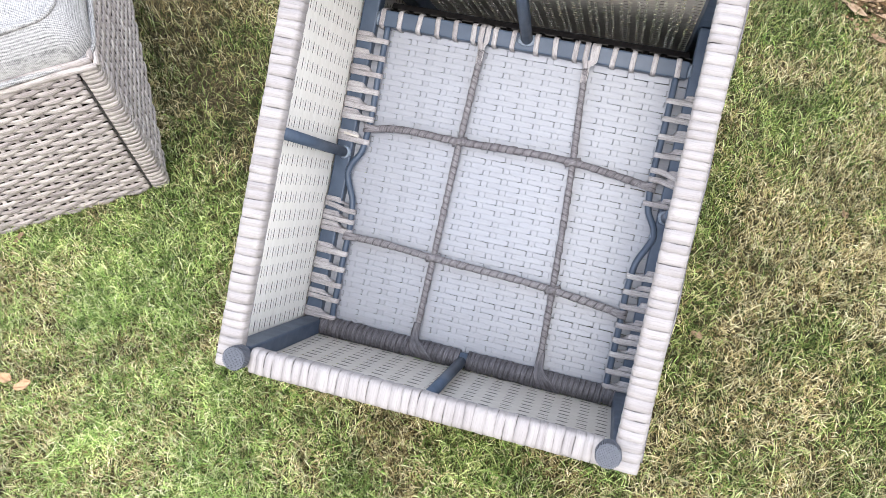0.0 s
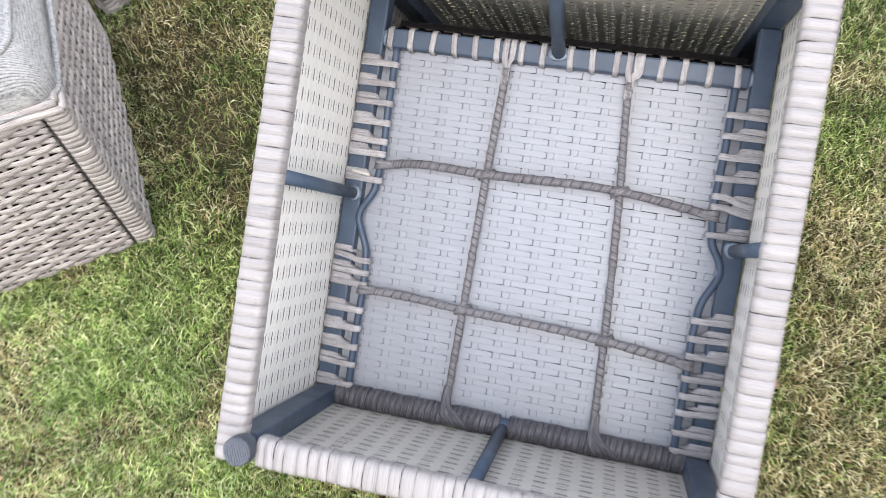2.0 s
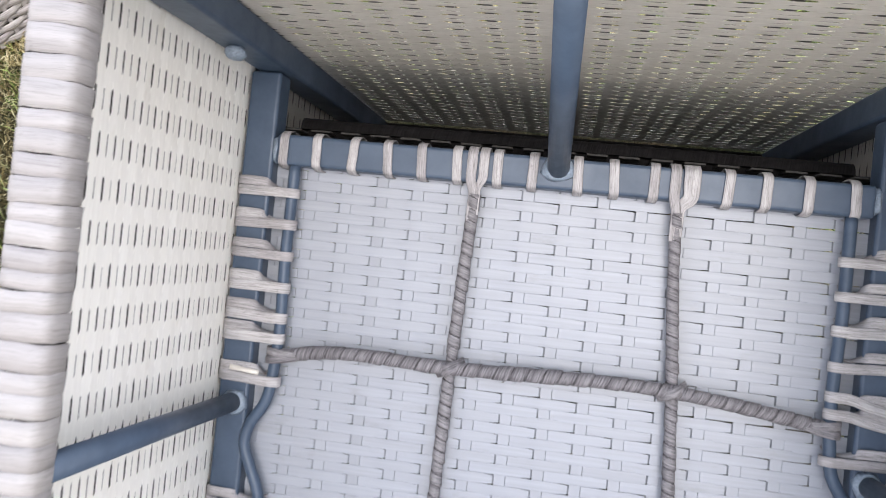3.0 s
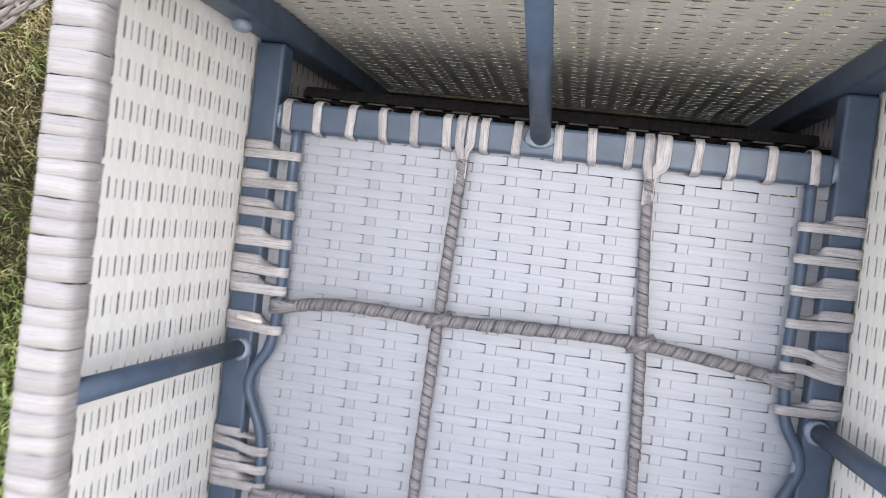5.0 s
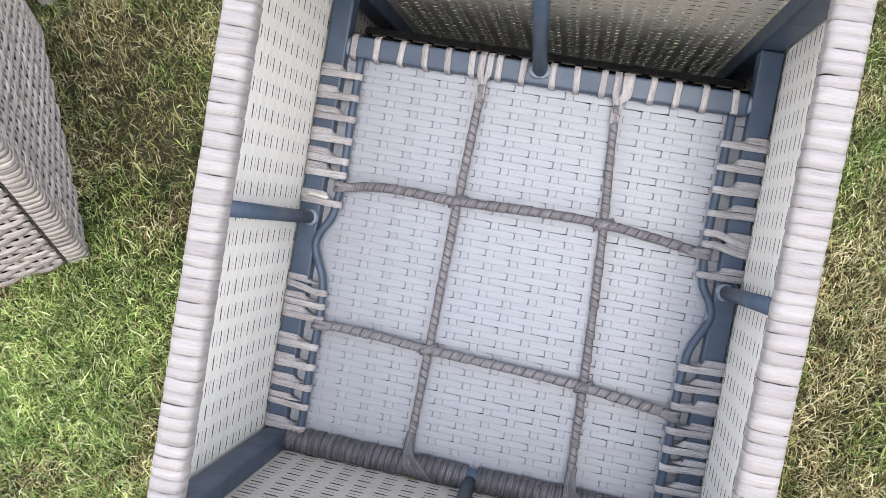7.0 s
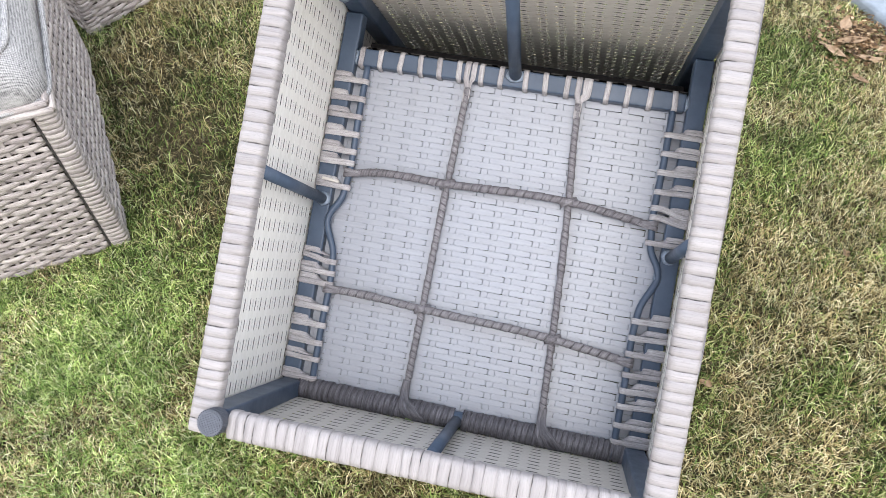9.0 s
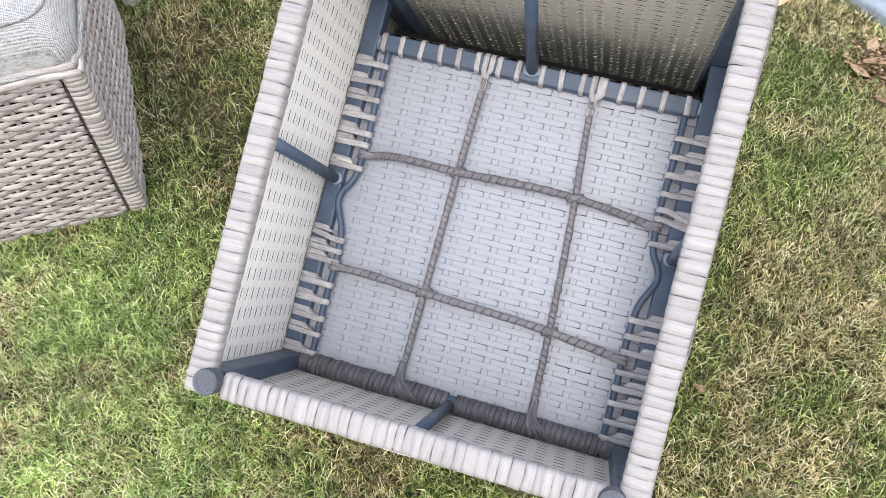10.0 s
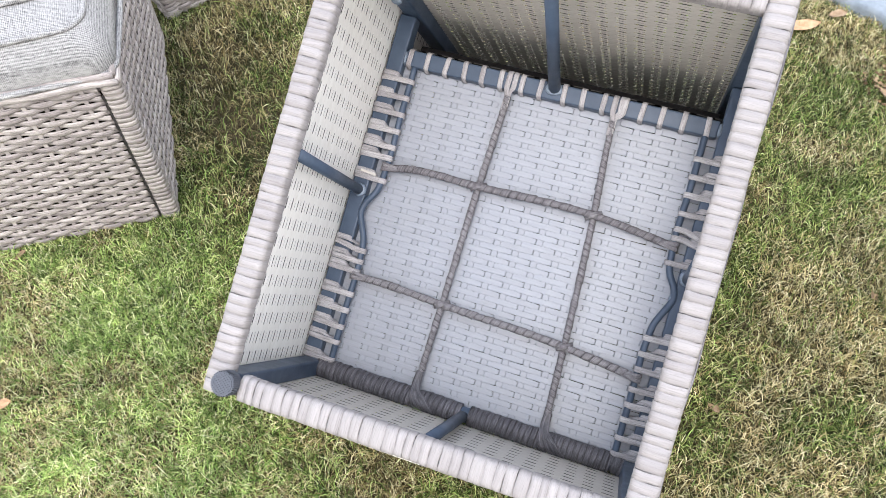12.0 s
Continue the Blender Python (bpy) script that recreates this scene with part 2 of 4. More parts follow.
def frames_along(C, ref):
    C = np.asarray(C, float)
    T = np.gradient(C, axis=0)
    T /= np.linalg.norm(T, axis=1)[:, None]
    S = np.cross(T, np.asarray(ref, float))
    S /= np.linalg.norm(S, axis=1)[:, None]
    return S, np.cross(S, T)


def smooth_line(pts, step):
    """A smooth line through the points, whose bends keep close to uneven spacing; about one sample every step metres."""
    P = np.asarray(pts, float)
    h = np.linalg.norm(np.diff(P, axis=0), axis=1)
    d = np.diff(P, axis=0) / h[:, None]
    T = np.empty_like(P)
    T[0], T[-1] = d[0], d[-1]
    T[1:-1] = (d[:-1] * h[1:, None] + d[1:] * h[:-1, None]) / (h[1:] + h[:-1])[:, None]
    out = []
    for i in range(len(P) - 1):
        m = max(2, int(h[i] / step))
        t = (np.arange(m) / m)[:, None]
        out.append((2 * t ** 3 - 3 * t ** 2 + 1) * P[i] + (t ** 3 - 2 * t ** 2 + t) * h[i] * T[i] + (3 * t ** 2 - 2 * t ** 3) * P[i + 1] + (t ** 3 - t ** 2) * h[i] * T[i + 1])
    return np.vstack(out + [P[-1:]])


def circle(r, k):
    a = np.arange(k) * 2 * np.pi / k
    return np.stack([r * np.cos(a), r * np.sin(a)], 1)


def tube(name, pts, r, k=14, step=0.006, ref=(0, 0, 1)):
    C = smooth_line(pts, step) if len(pts) > 2 else np.asarray(pts, float)
    S, N = frames_along(C, ref)
    return sweep_mesh(name, C, S, N, circle(r, k))


def twisted(name, pts, r, pitch, bite=0.13, k=18, step=0.0012, ref=(0, 0, 1), seed=0, starts=1, rim=0.0, mat=None):
    """A bar wound with a flat strip: each turn overlaps the one before with a small step."""
    C = smooth_line(pts, step)
    S, N = frames_along(C, ref)
    d = np.r_[0, np.cumsum(np.linalg.norm(np.diff(C, axis=0), axis=1))]
    a = np.arange(k) * 2 * np.pi / k
    rs = np.random.RandomState(seed)
    turns = int(d[-1] / pitch) + 3 + starts
    lift = rs.uniform(0.6, 1.5, turns + 2)
    ph = d[:, None] / pitch + starts * (1 - a[None, :] / (2 * np.pi))
    saw = ph - np.floor(ph)
    edge = np.minimum(1.0, np.minimum((1 - saw) / 0.09, saw / 0.06)) * (0.75 + 0.25 * saw)
    R = r * (1 - bite + bite * edge * lift[np.floor(ph).astype(int)])
    prof = np.stack([R * np.cos(a), R * np.sin(a)], -1)
    V = C[:, None, :] + prof[:, :, :1] * S[:, None, :] + prof[:, :, 1:] * N[:, None, :]
    n = len(C)
    i, j = np.meshgrid(np.arange(n - 1), np.arange(k), indexing="ij")
    q, b = i * k + j, i * k + (j + 1) % k
    faces = np.stack([q, b, b + k, q + k], -1).reshape(-1, 4).tolist()
    faces += [list(range(k))[::-1], list(range((n - 1) * k, n * k))]
    uv = np.stack([(np.floor(ph) * 0.37 + a[None, :] * r).ravel(), (saw * pitch).ravel()], 1)
    me = mesh_from(name, V.reshape(-1, 3), faces, uv)
    if rim:
        # a dark line along the start of each turn, as a second material
        at = (d[:-1, None] + d[1:, None]) / 2 / pitch + starts * (1 - (a[None, :] + np.pi / k) / (2 * np.pi))
        cut = ((at - np.floor(at)) < rim * (0.4 + 0.6 * lift[np.floor(at).astype(int)])).astype(np.int32).ravel()
        me.materials.append(mat)
        me.materials.append(TURN_LINE)
        me.polygons.foreach_set("material_index", np.r_[cut, 0, 0].astype(np.int32))
    return me


def box(name, lo, hi, bevel=0.0025, segs=2):
    bm = bmesh.new()
    bmesh.ops.create_cube(bm, size=1)
    lo, hi = Vector(lo), Vector(hi)
    for v in bm.verts:
        v.co = (lo + hi) / 2 + Vector([v.co[k] * (hi[k] - lo[k]) for k in range(3)])
    if bevel:
        bmesh.ops.bevel(bm, geom=bm.edges[:], offset=bevel, segments=segs, affect="EDGES", profile=0.5)
    return from_bm(name, bm, False)


def lump(name, at, size, seed=0):
    bm = bmesh.new()
    bmesh.ops.create_icosphere(bm, subdivisions=2, radius=1)
    for v in bm.verts:
        k = 1 + 0.40 * noise.noise(v.co * 2.6 + Vector((seed * 3.1, 0, 0)))
        v.co = Vector(at) + Vector([v.co[i] * size[i] * k for i in range(3)])
    return from_bm(name, bm, True)


def wrap_ring(name, a, b, width, seed, e=0.55):
    """One turn of a flat strip round a bar a wide and b high (rounded), the bar along local X."""
    rs = np.random.RandomState(seed)
    k = 24
    th = np.arange(k) * 2 * np.pi / k
    oy = np.sign(np.cos(th)) * np.abs(np.cos(th)) ** e
    oz = np.sign(np.sin(th)) * np.abs(np.sin(th)) ** e
    rows = [(-0.5, -0.0011), (-0.47, -0.0001), (0.0, 0.0003), (0.46, 0.0002), (0.5, -0.0009)]
    slant = rs.uniform(-0.03, 0.03)
    V, UV = [], []
    for u, lift in rows:
        for q in range(k):
            wob = 0.0004 * rs.uniform(-1, 1)
            V.append((u * width + slant * width * oz[q] + 0.0004 * rs.uniform(-1, 1), (a / 2 + lift + wob) * oy[q], (b / 2 + lift + wob) * oz[q]))
            UV.append((q * (a + b) * 2 / k, u * width))
    faces = []
    for i in range(len(rows) - 1):
        for q in range(k):
            faces.append((i * k + q, i * k + (q + 1) % k, (i + 1) * k + (q + 1) % k, (i + 1) * k + q))
    return mesh_from(name, V, faces, UV)


def strip_mesh(name, x, n, hw, thick, crown, lean=False):
    C = np.stack([x, 0 * x, n], 1)
    S = np.tile((0.0, 1.0, 0.0), (len(x), 1))
    N = np.tile((0.0, 0.0, 1.0), (len(x), 1))
    base = np.array([(-1, -thick * 0.5), (-0.985, -0.00002), (-0.90, crown * 0.3), (0.0, crown), (0.90, crown * 0.3), (0.985, -0.00002), (1, -thick * 0.5), (0.9, -thick), (-0.9, -thick)])
    if lean:
        base = np.array([(-1, -thick * 0.5), (-0.96, 0.0), (0.96, 0.0), (1, -thick * 0.5), (0.9, -thick), (-0.9, -thick)])
    prof = np.repeat(base[None], len(x), 0)
    prof[:, :, 0] *= hw[:, None]
    return sweep_mesh(name, C, S, N, prof)


def wall_strip(name, length, phase, period, deep, narrow, wide):
    """A strip along local X that passes before and behind stakes a half period apart. It meets its neighbours between the stakes and
    draws in at each stake, where a slit stays open beside it."""
    x = np.linspace(0, length, int(length / period * 18) + 1)
    u = np.cos(2 * np.pi * x / period + phase)
    n = -deep * ((1 - np.tanh(1.6 * u) / np.tanh(1.6)) / 2)
    hw = narrow + (wide - narrow) * np.clip((0.66 - np.abs(u)) / 0.20, 0, 1)
    me = strip_mesh(name, x, n, hw, 0.0003, 0.0, True)
    me.polygons.foreach_set("use_smooth", np.zeros(len(me.polygons), dtype=bool))
    return me


def seat_strip(name, length, under, step, hw):
    """A flat strip that ducks below every other stake and rides over the rest; under: place of one stake that it passes below."""
    cut = (-0.0150, -0.0100, -0.0066, -0.0060, -0.0056, -0.0040, 0.0, 0.0040, 0.0047, 0.0050, 0.0058, 0.0100, 0.0150, 0.0220, 0.0270, 0.0325, 0.0380, 0.0430)
    x = np.array(sorted(under + 2 * step * k + c for k in range(-9, 10) for c in cut))
    x = np.r_[0, x[(x > 0.0004) & (x < length - 0.0004)], length]
    d = (x - under + step) % (2 * step) - step
    o = (x - under) % (2 * step) - step
    n = np.interp(d, (-0.0060, -0.0056, 0.0047, 0.0050), (0.0, -0.0022, -0.0022, 0.0), 0.0, 0.0) + 0.0004 * np.exp(-(o / 0.010) ** 2)
    w = hw - 0.00075 * np.exp(-((d + 0.006) / 0.006) ** 2)
    return strip_mesh(name, x, n, w, 0.0007, 0.00003)


def reed_strip(name, length, phase, period, amp, narrow, wide, thick, crown):
    """A rounded outer strip, over and under stakes a half period apart."""
    x = np.linspace(0, length, int(length / period * 11) + 1)
    u = np.cos(2 * np.pi * x / period + phase)
    n = amp * np.tanh(1.8 * u) / np.tanh(1.8)
    hw = narrow + (wide - narrow) * np.clip(u * 1.5, 0, 1) ** 0.8
    return strip_mesh(name, x, n, hw, thick, crown)


def axes(x, y, z, at):
    m = Matrix((x, y, z)).transposed().to_4x4()
    m.translation = at
    return m


# Lawn
def ground_sheet():
    near = np.arange(-2.0, 2.001, 0.05)
    far = np.array([2.4, 3.2, 5, 8, 14, 30, 80, 200, 400.0])
    g = np.r_[-far[::-1], near, far]
    X, Y = np.meshgrid(g, g, indexing="ij")
    Z = np.array([noise.noise(Vector((x * 2.1, y * 2.1, 0))) * 0.006 if abs(x) < 3 and abs(y) < 3 else 0.0 for x, y in zip(X.ravel(), Y.ravel())]) - 0.006
    n = len(g)
    i, j = np.meshgrid(np.arange(n - 1), np.arange(n - 1), indexing="ij")
    a = (i * n + j).ravel()
    faces = np.stack([a, a + n, a + n + 1, a + 1], 1).tolist()
    me = mesh_from("ground", np.stack([X.ravel(), Y.ravel(), Z], 1), faces)
    me.materials.append(SOIL)
    return tagged(new("ground", me), "patchy lawn soil with dry thatch", "ground", kind="structure")


def dryness(x, y):
    """How much of the lawn is straw at a place: two scales of patches over a slow drift."""
    v = noise.noise(Vector((x * 3.3 + 4.0, y * 3.3, 1.7))) * 0.75 + noise.noise(Vector((x * 10.0, y * 10.0, 5.0))) * 1.15
    drift = 0.50 + 0.10 * math.tanh(x * 3.0)
    drift += 0.35 * math.exp(-((x + 0.72) ** 2 / 0.09 + (y - 0.62) ** 2 / 0.05))
    drift += 0.30 * math.exp(-((x - 0.36) ** 2 / 0.03 + (y + 0.28) ** 2 / 0.02))
    drift += 0.38 * math.exp(-((x - 0.58) ** 2 / 0.06 + (y - 0.45) ** 2 / 0.12))
    drift += 0.26 * math.exp(-((x + 0.78) ** 2 / 0.02 + (y + 0.42) ** 2 / 0.02))
    drift += 0.16 * shade_bare(x, y)
    drift += 0.45 * math.exp(-((x + 0.08) ** 2 / 0.012 + (y + 0.33) ** 2 / 0.006))
    drift += 0.26 / (1 + math.exp((x + 0.50) * 10)) / (1 + math.exp((y + 0.22) * 12))
    drift += 0.45 * math.exp(-((x + 0.66) ** 2 / 0.006 + (y + 0.35) ** 2 / 0.006))
    drift -= 0.14 / (1 + math.exp((x + 0.35) * 8)) / (1 + math.exp((y + 0.05) * 10))
    drift -= 0.22 * math.exp(-((x + 0.50) ** 2 / 0.05 + (y + 0.12) ** 2 / 0.06))
    return v + drift


def shade_bare(x, y):
    """Thin lawn between the stool and the chair; the thinning also paints their shade."""
    near = math.exp(-((x + 0.56 + 0.75 * (y - 0.15)) ** 2 / 0.030 + (y - 0.24) ** 2 / 0.05))
    return max(near, 0.85 * math.exp(-((x + 0.76) ** 2 / 0.05 + (y - 0.42) ** 2 / 0.05)))


def covered(x, y):
    """Ground that the chair or a stool stands on."""
    if abs(x) < 0.29 and -0.215 < y < 0.60:
        return True
    for m in (STOOL_PLACE, SECOND_PLACE):
        p = m.inverted() @ Vector((x, y, 0))
        if abs(p.x) < 0.272 and abs(p.y) < 0.257:
            return True
    return False


YAW = 34.8
STOOL_PLACE = Matrix.Translation((-0.645, 0.001, 0)) @ Matrix.Rotation(radians(YAW), 4, "Z") @ Matrix.Translation((-0.28, 0.265, 0))
SECOND_PLACE = Matrix.Translation((-0.962, 0.487, 0)) @ Matrix.Rotation(radians(58.5), 4, "Z") @ Matrix.Translation((0.28, 0.265, 0))


CELL = 0.0125
WEST, EAST, SOUTH, NORTH = -1.25, 1.0, -0.8, 1.3
LAWN = [[(WEST + CELL * (i + 0.5), SOUTH + CELL * (j + 0.5)) for j in range(169)] for i in range(181)]
LAWN_DRY = np.array([[min(0.92, max(0.10, dryness(x, y))) for x, y in row] for row in LAWN])
# fewer blades between stool and chair, darkened in place of shade
LAWN_OPEN = np.array([[0.0 if covered(x, y) else 1 - 0.88 * shade_bare(x, y) for x, y in row] for row in LAWN])


LAWN_OPEN *= np.array([[min(1.0, max(0.0, (min(x - WEST, EAST - x, y - SOUTH, NORTH - y) / 0.22 + noise.noise(Vector((x * 9, y * 9, 3.0))) * 0.5))) for x, y in row] for row in LAWN])


def blades(name, count, seed, want_dry, mat, label, height, spread, sun_bright=False, fine=1.0, everywhere=False):
    rs = np.random.RandomState(seed)
    X, Y = rs.uniform(WEST, EAST, count), rs.uniform(SOUTH, NORTH, count)
    lot = rs.uniform(0, 1, count)
    i, j = ((X - WEST) / CELL).astype(int), ((Y - SOUTH) / CELL).astype(int)
    d = LAWN_DRY[i, j]
    keep = lot < (d if want_dry else 1 - d * 0.9) * LAWN_OPEN[i, j]
    if everywhere:
        keep = (LAWN_OPEN[i, j] > 0.02) & (lot < 1.1 - 0.6 * LAWN_OPEN[i, j])
    # keeps paler blades to the sunnier side, with sunlight put into their colour
    if sun_bright:
        keep &= rs.uniform(0, 1, count) < 1 / (1 + np.exp((X + 0.42) * 9)) / (1 + np.exp((Y + 0.14) * 10)) + 0.45 / (1 + np.exp((Y + 0.38) * 14)) + 0.06
    X, Y = X[keep], Y[keep]
    n = len(X)
    turn = rs.uniform(0, 2 * np.pi, n)
    L = rs.gamma(6.0, spread / 6.0, n) + 0.006
    H = height * rs.beta(1.6, 2.4, n) + 0.002
    W = rs.uniform(0.00035, 0.00095, n) * fine
    dx, dy = np.cos(turn), np.sin(turn)
    sx, sy = -dy, dx
    bend = rs.uniform(-0.3, 0.3, n)
    roll = rs.uniform(-1.1, 1.1, n)
    V = np.empty((n, 5, 3))
    for q, (along, up, wide) in enumerate(((0.0, 0.0, 0.8), (0.0, 0.0, -0.8), (0.5, 0.8, -1.0), (0.5, 0.8, 1.0), (1.0, 1.0, 0.0))):
        side = bend * L * along ** 2
        V[:, q, 0] = X + dx * L * along + sx * (W * wide * np.cos(roll) + side)
        V[:, q, 1] = Y + dy * L * along + sy * (W * wide * np.cos(roll) + side)
        V[:, q, 2] = -0.008 + (H + 0.006) * up + W * wide * np.sin(roll)
    V[:, 4, 2] += rs.uniform(-0.5, 0.25, n) * H
    base = np.arange(n)[:, None] * 5
    quads = (base + np.array([0, 1, 2, 3])).tolist()
    tris = (base + np.array([3, 2, 4])).tolist()
    me = mesh_from(name, V.reshape(-1, 3), quads + tris, None, True)
    me.materials.append(mat)
    return tagged(new(name, me), label, "grass", kind="stuff")


ground_sheet()
blades("green_grass", 360000, 11, False, GREEN, "short green lawn grass, uneven and slightly overgrown", 0.027, 0.0130)
blades("light_green_grass", 800000, 13, False, LIGHT_GREEN, "bright green grass in the sunnier part of the lawn, sunlight added to its colour", 0.024, 0.0155, True)
blades("dry_grass", 440000, 12, True, STRAW, "dry straw-coloured grass lying flat in the lawn", 0.020, 0.0115)

blades("thatch", 230000, 14, True, THATCH, "fine dark thatch and short stubble close to the soil", 0.012, 0.0100, False, 0.7, True)


def far_lawn():
    """Coarse tufts that carry the lawn on past the places where single blades can be told apart."""
    rs = np.random.RandomState(21)
    n = 150000
    X, Y = rs.normal(0, 3.2, n), rs.normal(0.2, 3.2, n)
    edge = np.minimum(np.minimum(X - WEST, EAST - X), np.minimum(Y - SOUTH, NORTH - Y))
    far = edge < rs.uniform(0.0, 0.22, n)
    X, Y = X[far], Y[far]
    n = len(X)
    turn, L, H = rs.uniform(0, 2 * np.pi, n), rs.uniform(0.025, 0.06, n), rs.uniform(0.008, 0.026, n)
    dx, dy, W = np.cos(turn), np.sin(turn), rs.uniform(0.0015, 0.0045, n)
    V = np.empty((n, 3, 3))
    for q, (along, wide, up) in enumerate(((0, -1, 0), (0, 1, 0), (1, 0, 1))):
        V[:, q] = np.stack([X + dx * L * along - dy * W * wide, Y + dy * L * along + dx * W * wide, -0.006 + (H + 0.006) * up], 1)
    me = mesh_from("far_lawn_grass", V.reshape(-1, 3), np.arange(3 * n).reshape(-1, 3).tolist(), None, True)
    me.materials.append(GREEN)
    tagged(new("far_lawn_grass", me), "short green lawn grass around the furniture", "grass", kind="stuff")


far_lawn()


# The upturned chair. Its own axes: X to its side, Y to its back, Z out of its underside.
chair = thing("rattan_chair", CHAIR, "upturned grey rattan garden chair showing its woven underside", "chair")
SIDE, FRONT, BACK, TOP = 0.284, -0.258, 0.372, 0.297
PITCH, STAKE = 0.00975, 0.028


def woven_panel(name, label, x_axis, z_axis, origin, length, levels, hold, mat, stake_span, bar, narrow=0.0040, stake_half=0.0090):
    """A panel of strips along x_axis, seen from z_axis; levels are the strips' places along the third axis. hold: place along x of one
    stake at which the strips of even number pass behind."""
    z, x = Vector(z_axis), Vector(x_axis)
    y = z.cross(x)
    panel = part(name, bar, GAP_SHADE, chair, label)
    pair = []
    for odd in (0, 1):
        ph = -2 * math.pi * hold / (2 * STAKE) + math.pi * (1 + odd)
        pair.append(wall_strip("weave_strip", length, ph, 2 * STAKE, 0.0004, narrow, 0.0057))
        pair[-1].materials.append(mat)
    rs = random.Random(len(name) + len(levels))
    for i, v in enumerate(levels):
        ob = part("weave_strip", pair[i % 2], None, panel)
        ob.matrix_basis = axes(x, y, z, Vector(origin) + y * (v + rs.uniform(-0.00015, 0.00015)) + z * rs.uniform(-0.0001, 0.0001))
    lo, hi = stake_span
    # stakes blackened so that the slits before them look shaded
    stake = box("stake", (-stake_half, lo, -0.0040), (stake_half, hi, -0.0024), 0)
    stake.materials.append(GAP_SHADE)
    k0 = hold % STAKE
    for k in range(int((length - k0) / STAKE) + 1):
        ob = part("stake", stake, None, panel)
        ob.matrix_basis = axes(x, y, z, Vector(origin) + x * (k0 + k * STAKE))
    return panel


def frame_bar(name, lo, hi, label=""):
    return part(name, box(name, lo, hi, 0.003, 3), PAINT, chair, label)


# Steel frame
frame_bar("side_bar", (-0.284, -0.236, -0.028), (-0.256, 0.344, 0.0))
frame_bar("side_bar", (0.254, -0.236, -0.028), (0.282, 0.344, 0.0))
frame_bar("back_bar", (-0.253, 0.262, -0.026), (0.251, 0.289, 0.003))
for sx in (-1, 1):
    for y0, z0 in ((-0.264, -0.015), (0.345, -0.425)):
        frame_bar("corner_post", (min(sx * 0.250, sx * 0.281), y0, z0), (max(sx * 0.250, sx * 0.281), y0 + 0.026, 0.288))
for sx in (-1, 1):
    lo = -0.235 if sx < 0 else 0.235
    part("spring_rod", tube("spring_rod", [(lo, 0.262, -0.002), (lo, 0.19, 0), (lo, 0.08, 0), (lo + sx * 0.004, 0.052, 0), (lo + sx * 0.018, 0.026, 0), (lo + sx * 0.020, 0.012, 0),
         (lo + sx * 0.014, -0.004, 0), (lo + sx * 0.003, -0.030, 0), (lo, -0.055, 0), (lo, -0.15, 0), (lo, -0.244, -0.002)], 0.0052), PAINT, chair)
part("strut", tube("strut", [(-0.270, 0.047, -0.004), (-0.262, 0.058, 0.290)], 0.0085, 18, ref=(0, 1, 0)), PAINT, chair)
part("strut", tube("strut", [(0.268, 0.047, -0.004), (0.260, 0.058, 0.290)], 0.0085, 18, ref=(0, 1, 0)), PAINT, chair)
part("strut", tube("strut", [(0.0, -0.250, 0.012), (0.0, -0.252, 0.290)], 0.0085, 18, ref=(0, 1, 0)), PAINT, chair)
part("strut", tube("strut", [(-0.004, 0.279, -0.002), (-0.003, 0.352, 0.290)], 0.0095, 18, ref=(1, 0, 0)), PAINT, chair)
for i, (at, size) in enumerate((((-0.268, 0.047, 0.001), (0.011, 0.011, 0.003)), ((0.266, 0.047, 0.001), (0.011, 0.011, 0.003)), ((-0.004, 0.279, 0.004), (0.014, 0.011, 0.003)),
                                ((-0.254, 0.014, -0.001), (0.004, 0.009, 0.005)), ((0.252, 0.014, -0.001), (0.004, 0.009, 0.005)), ((-0.254, 0.276, -0.006), (0.004, 0.013, 0.010)),
                                ((0.253, 0.276, -0.006), (0.004, 0.013, 0.010)), ((-0.266, 0.340, 0.082), (0.010, 0.006, 0.008)), ((-0.262, -0.238, -0.004), (0.012, 0.004, 0.006)),
                                ((0.262, -0.238, -0.004), (0.012, 0.004, 0.006)))):
    part("weld", lump("weld", at, size, i), WELD, chair)

# Woven walls
lev = [0.243 + PITCH * k for k in range(5, -27, -1)]
woven_panel("side_panel", "cream woven strips inside the chair's side", (0, 1, 0), (1, 0, 0), (-SIDE - 0.003, -0.258, 0), 0.625, [v for v in lev], 0.531 + STAKE * 1, CREAM, (-0.015, 0.262),
            box("binding", (-0.292, -0.25, -0.026), (-0.286, 0.36, -0.016), 0.001))
woven_panel("side_panel", "cream woven strips inside the chair's side", (0, 1, 0), (-1, 0, 0), (SIDE + 0.0005, -0.258, 0), 0.625, [-v for v in lev], 0.343, CREAM, (-0.262, 0.015),
            box("binding", (0.286, -0.25, -0.026), (0.292, 0.36, -0.016), 0.001))
# front wall turned from the sun: its shade is in the strip colour
woven_panel("front_panel", "cream woven strips inside the chair's front", (1, 0, 0), (0, 1, 0), (-0.284, FRONT - 0.006, 0), 0.568, [-v for v in lev], 0.213, SHADED_CREAM, (-0.262, 0.015),
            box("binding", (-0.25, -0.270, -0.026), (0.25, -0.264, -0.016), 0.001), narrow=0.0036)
levb = [0.139 + PITCH * k for k in range(15, -58, -1)]
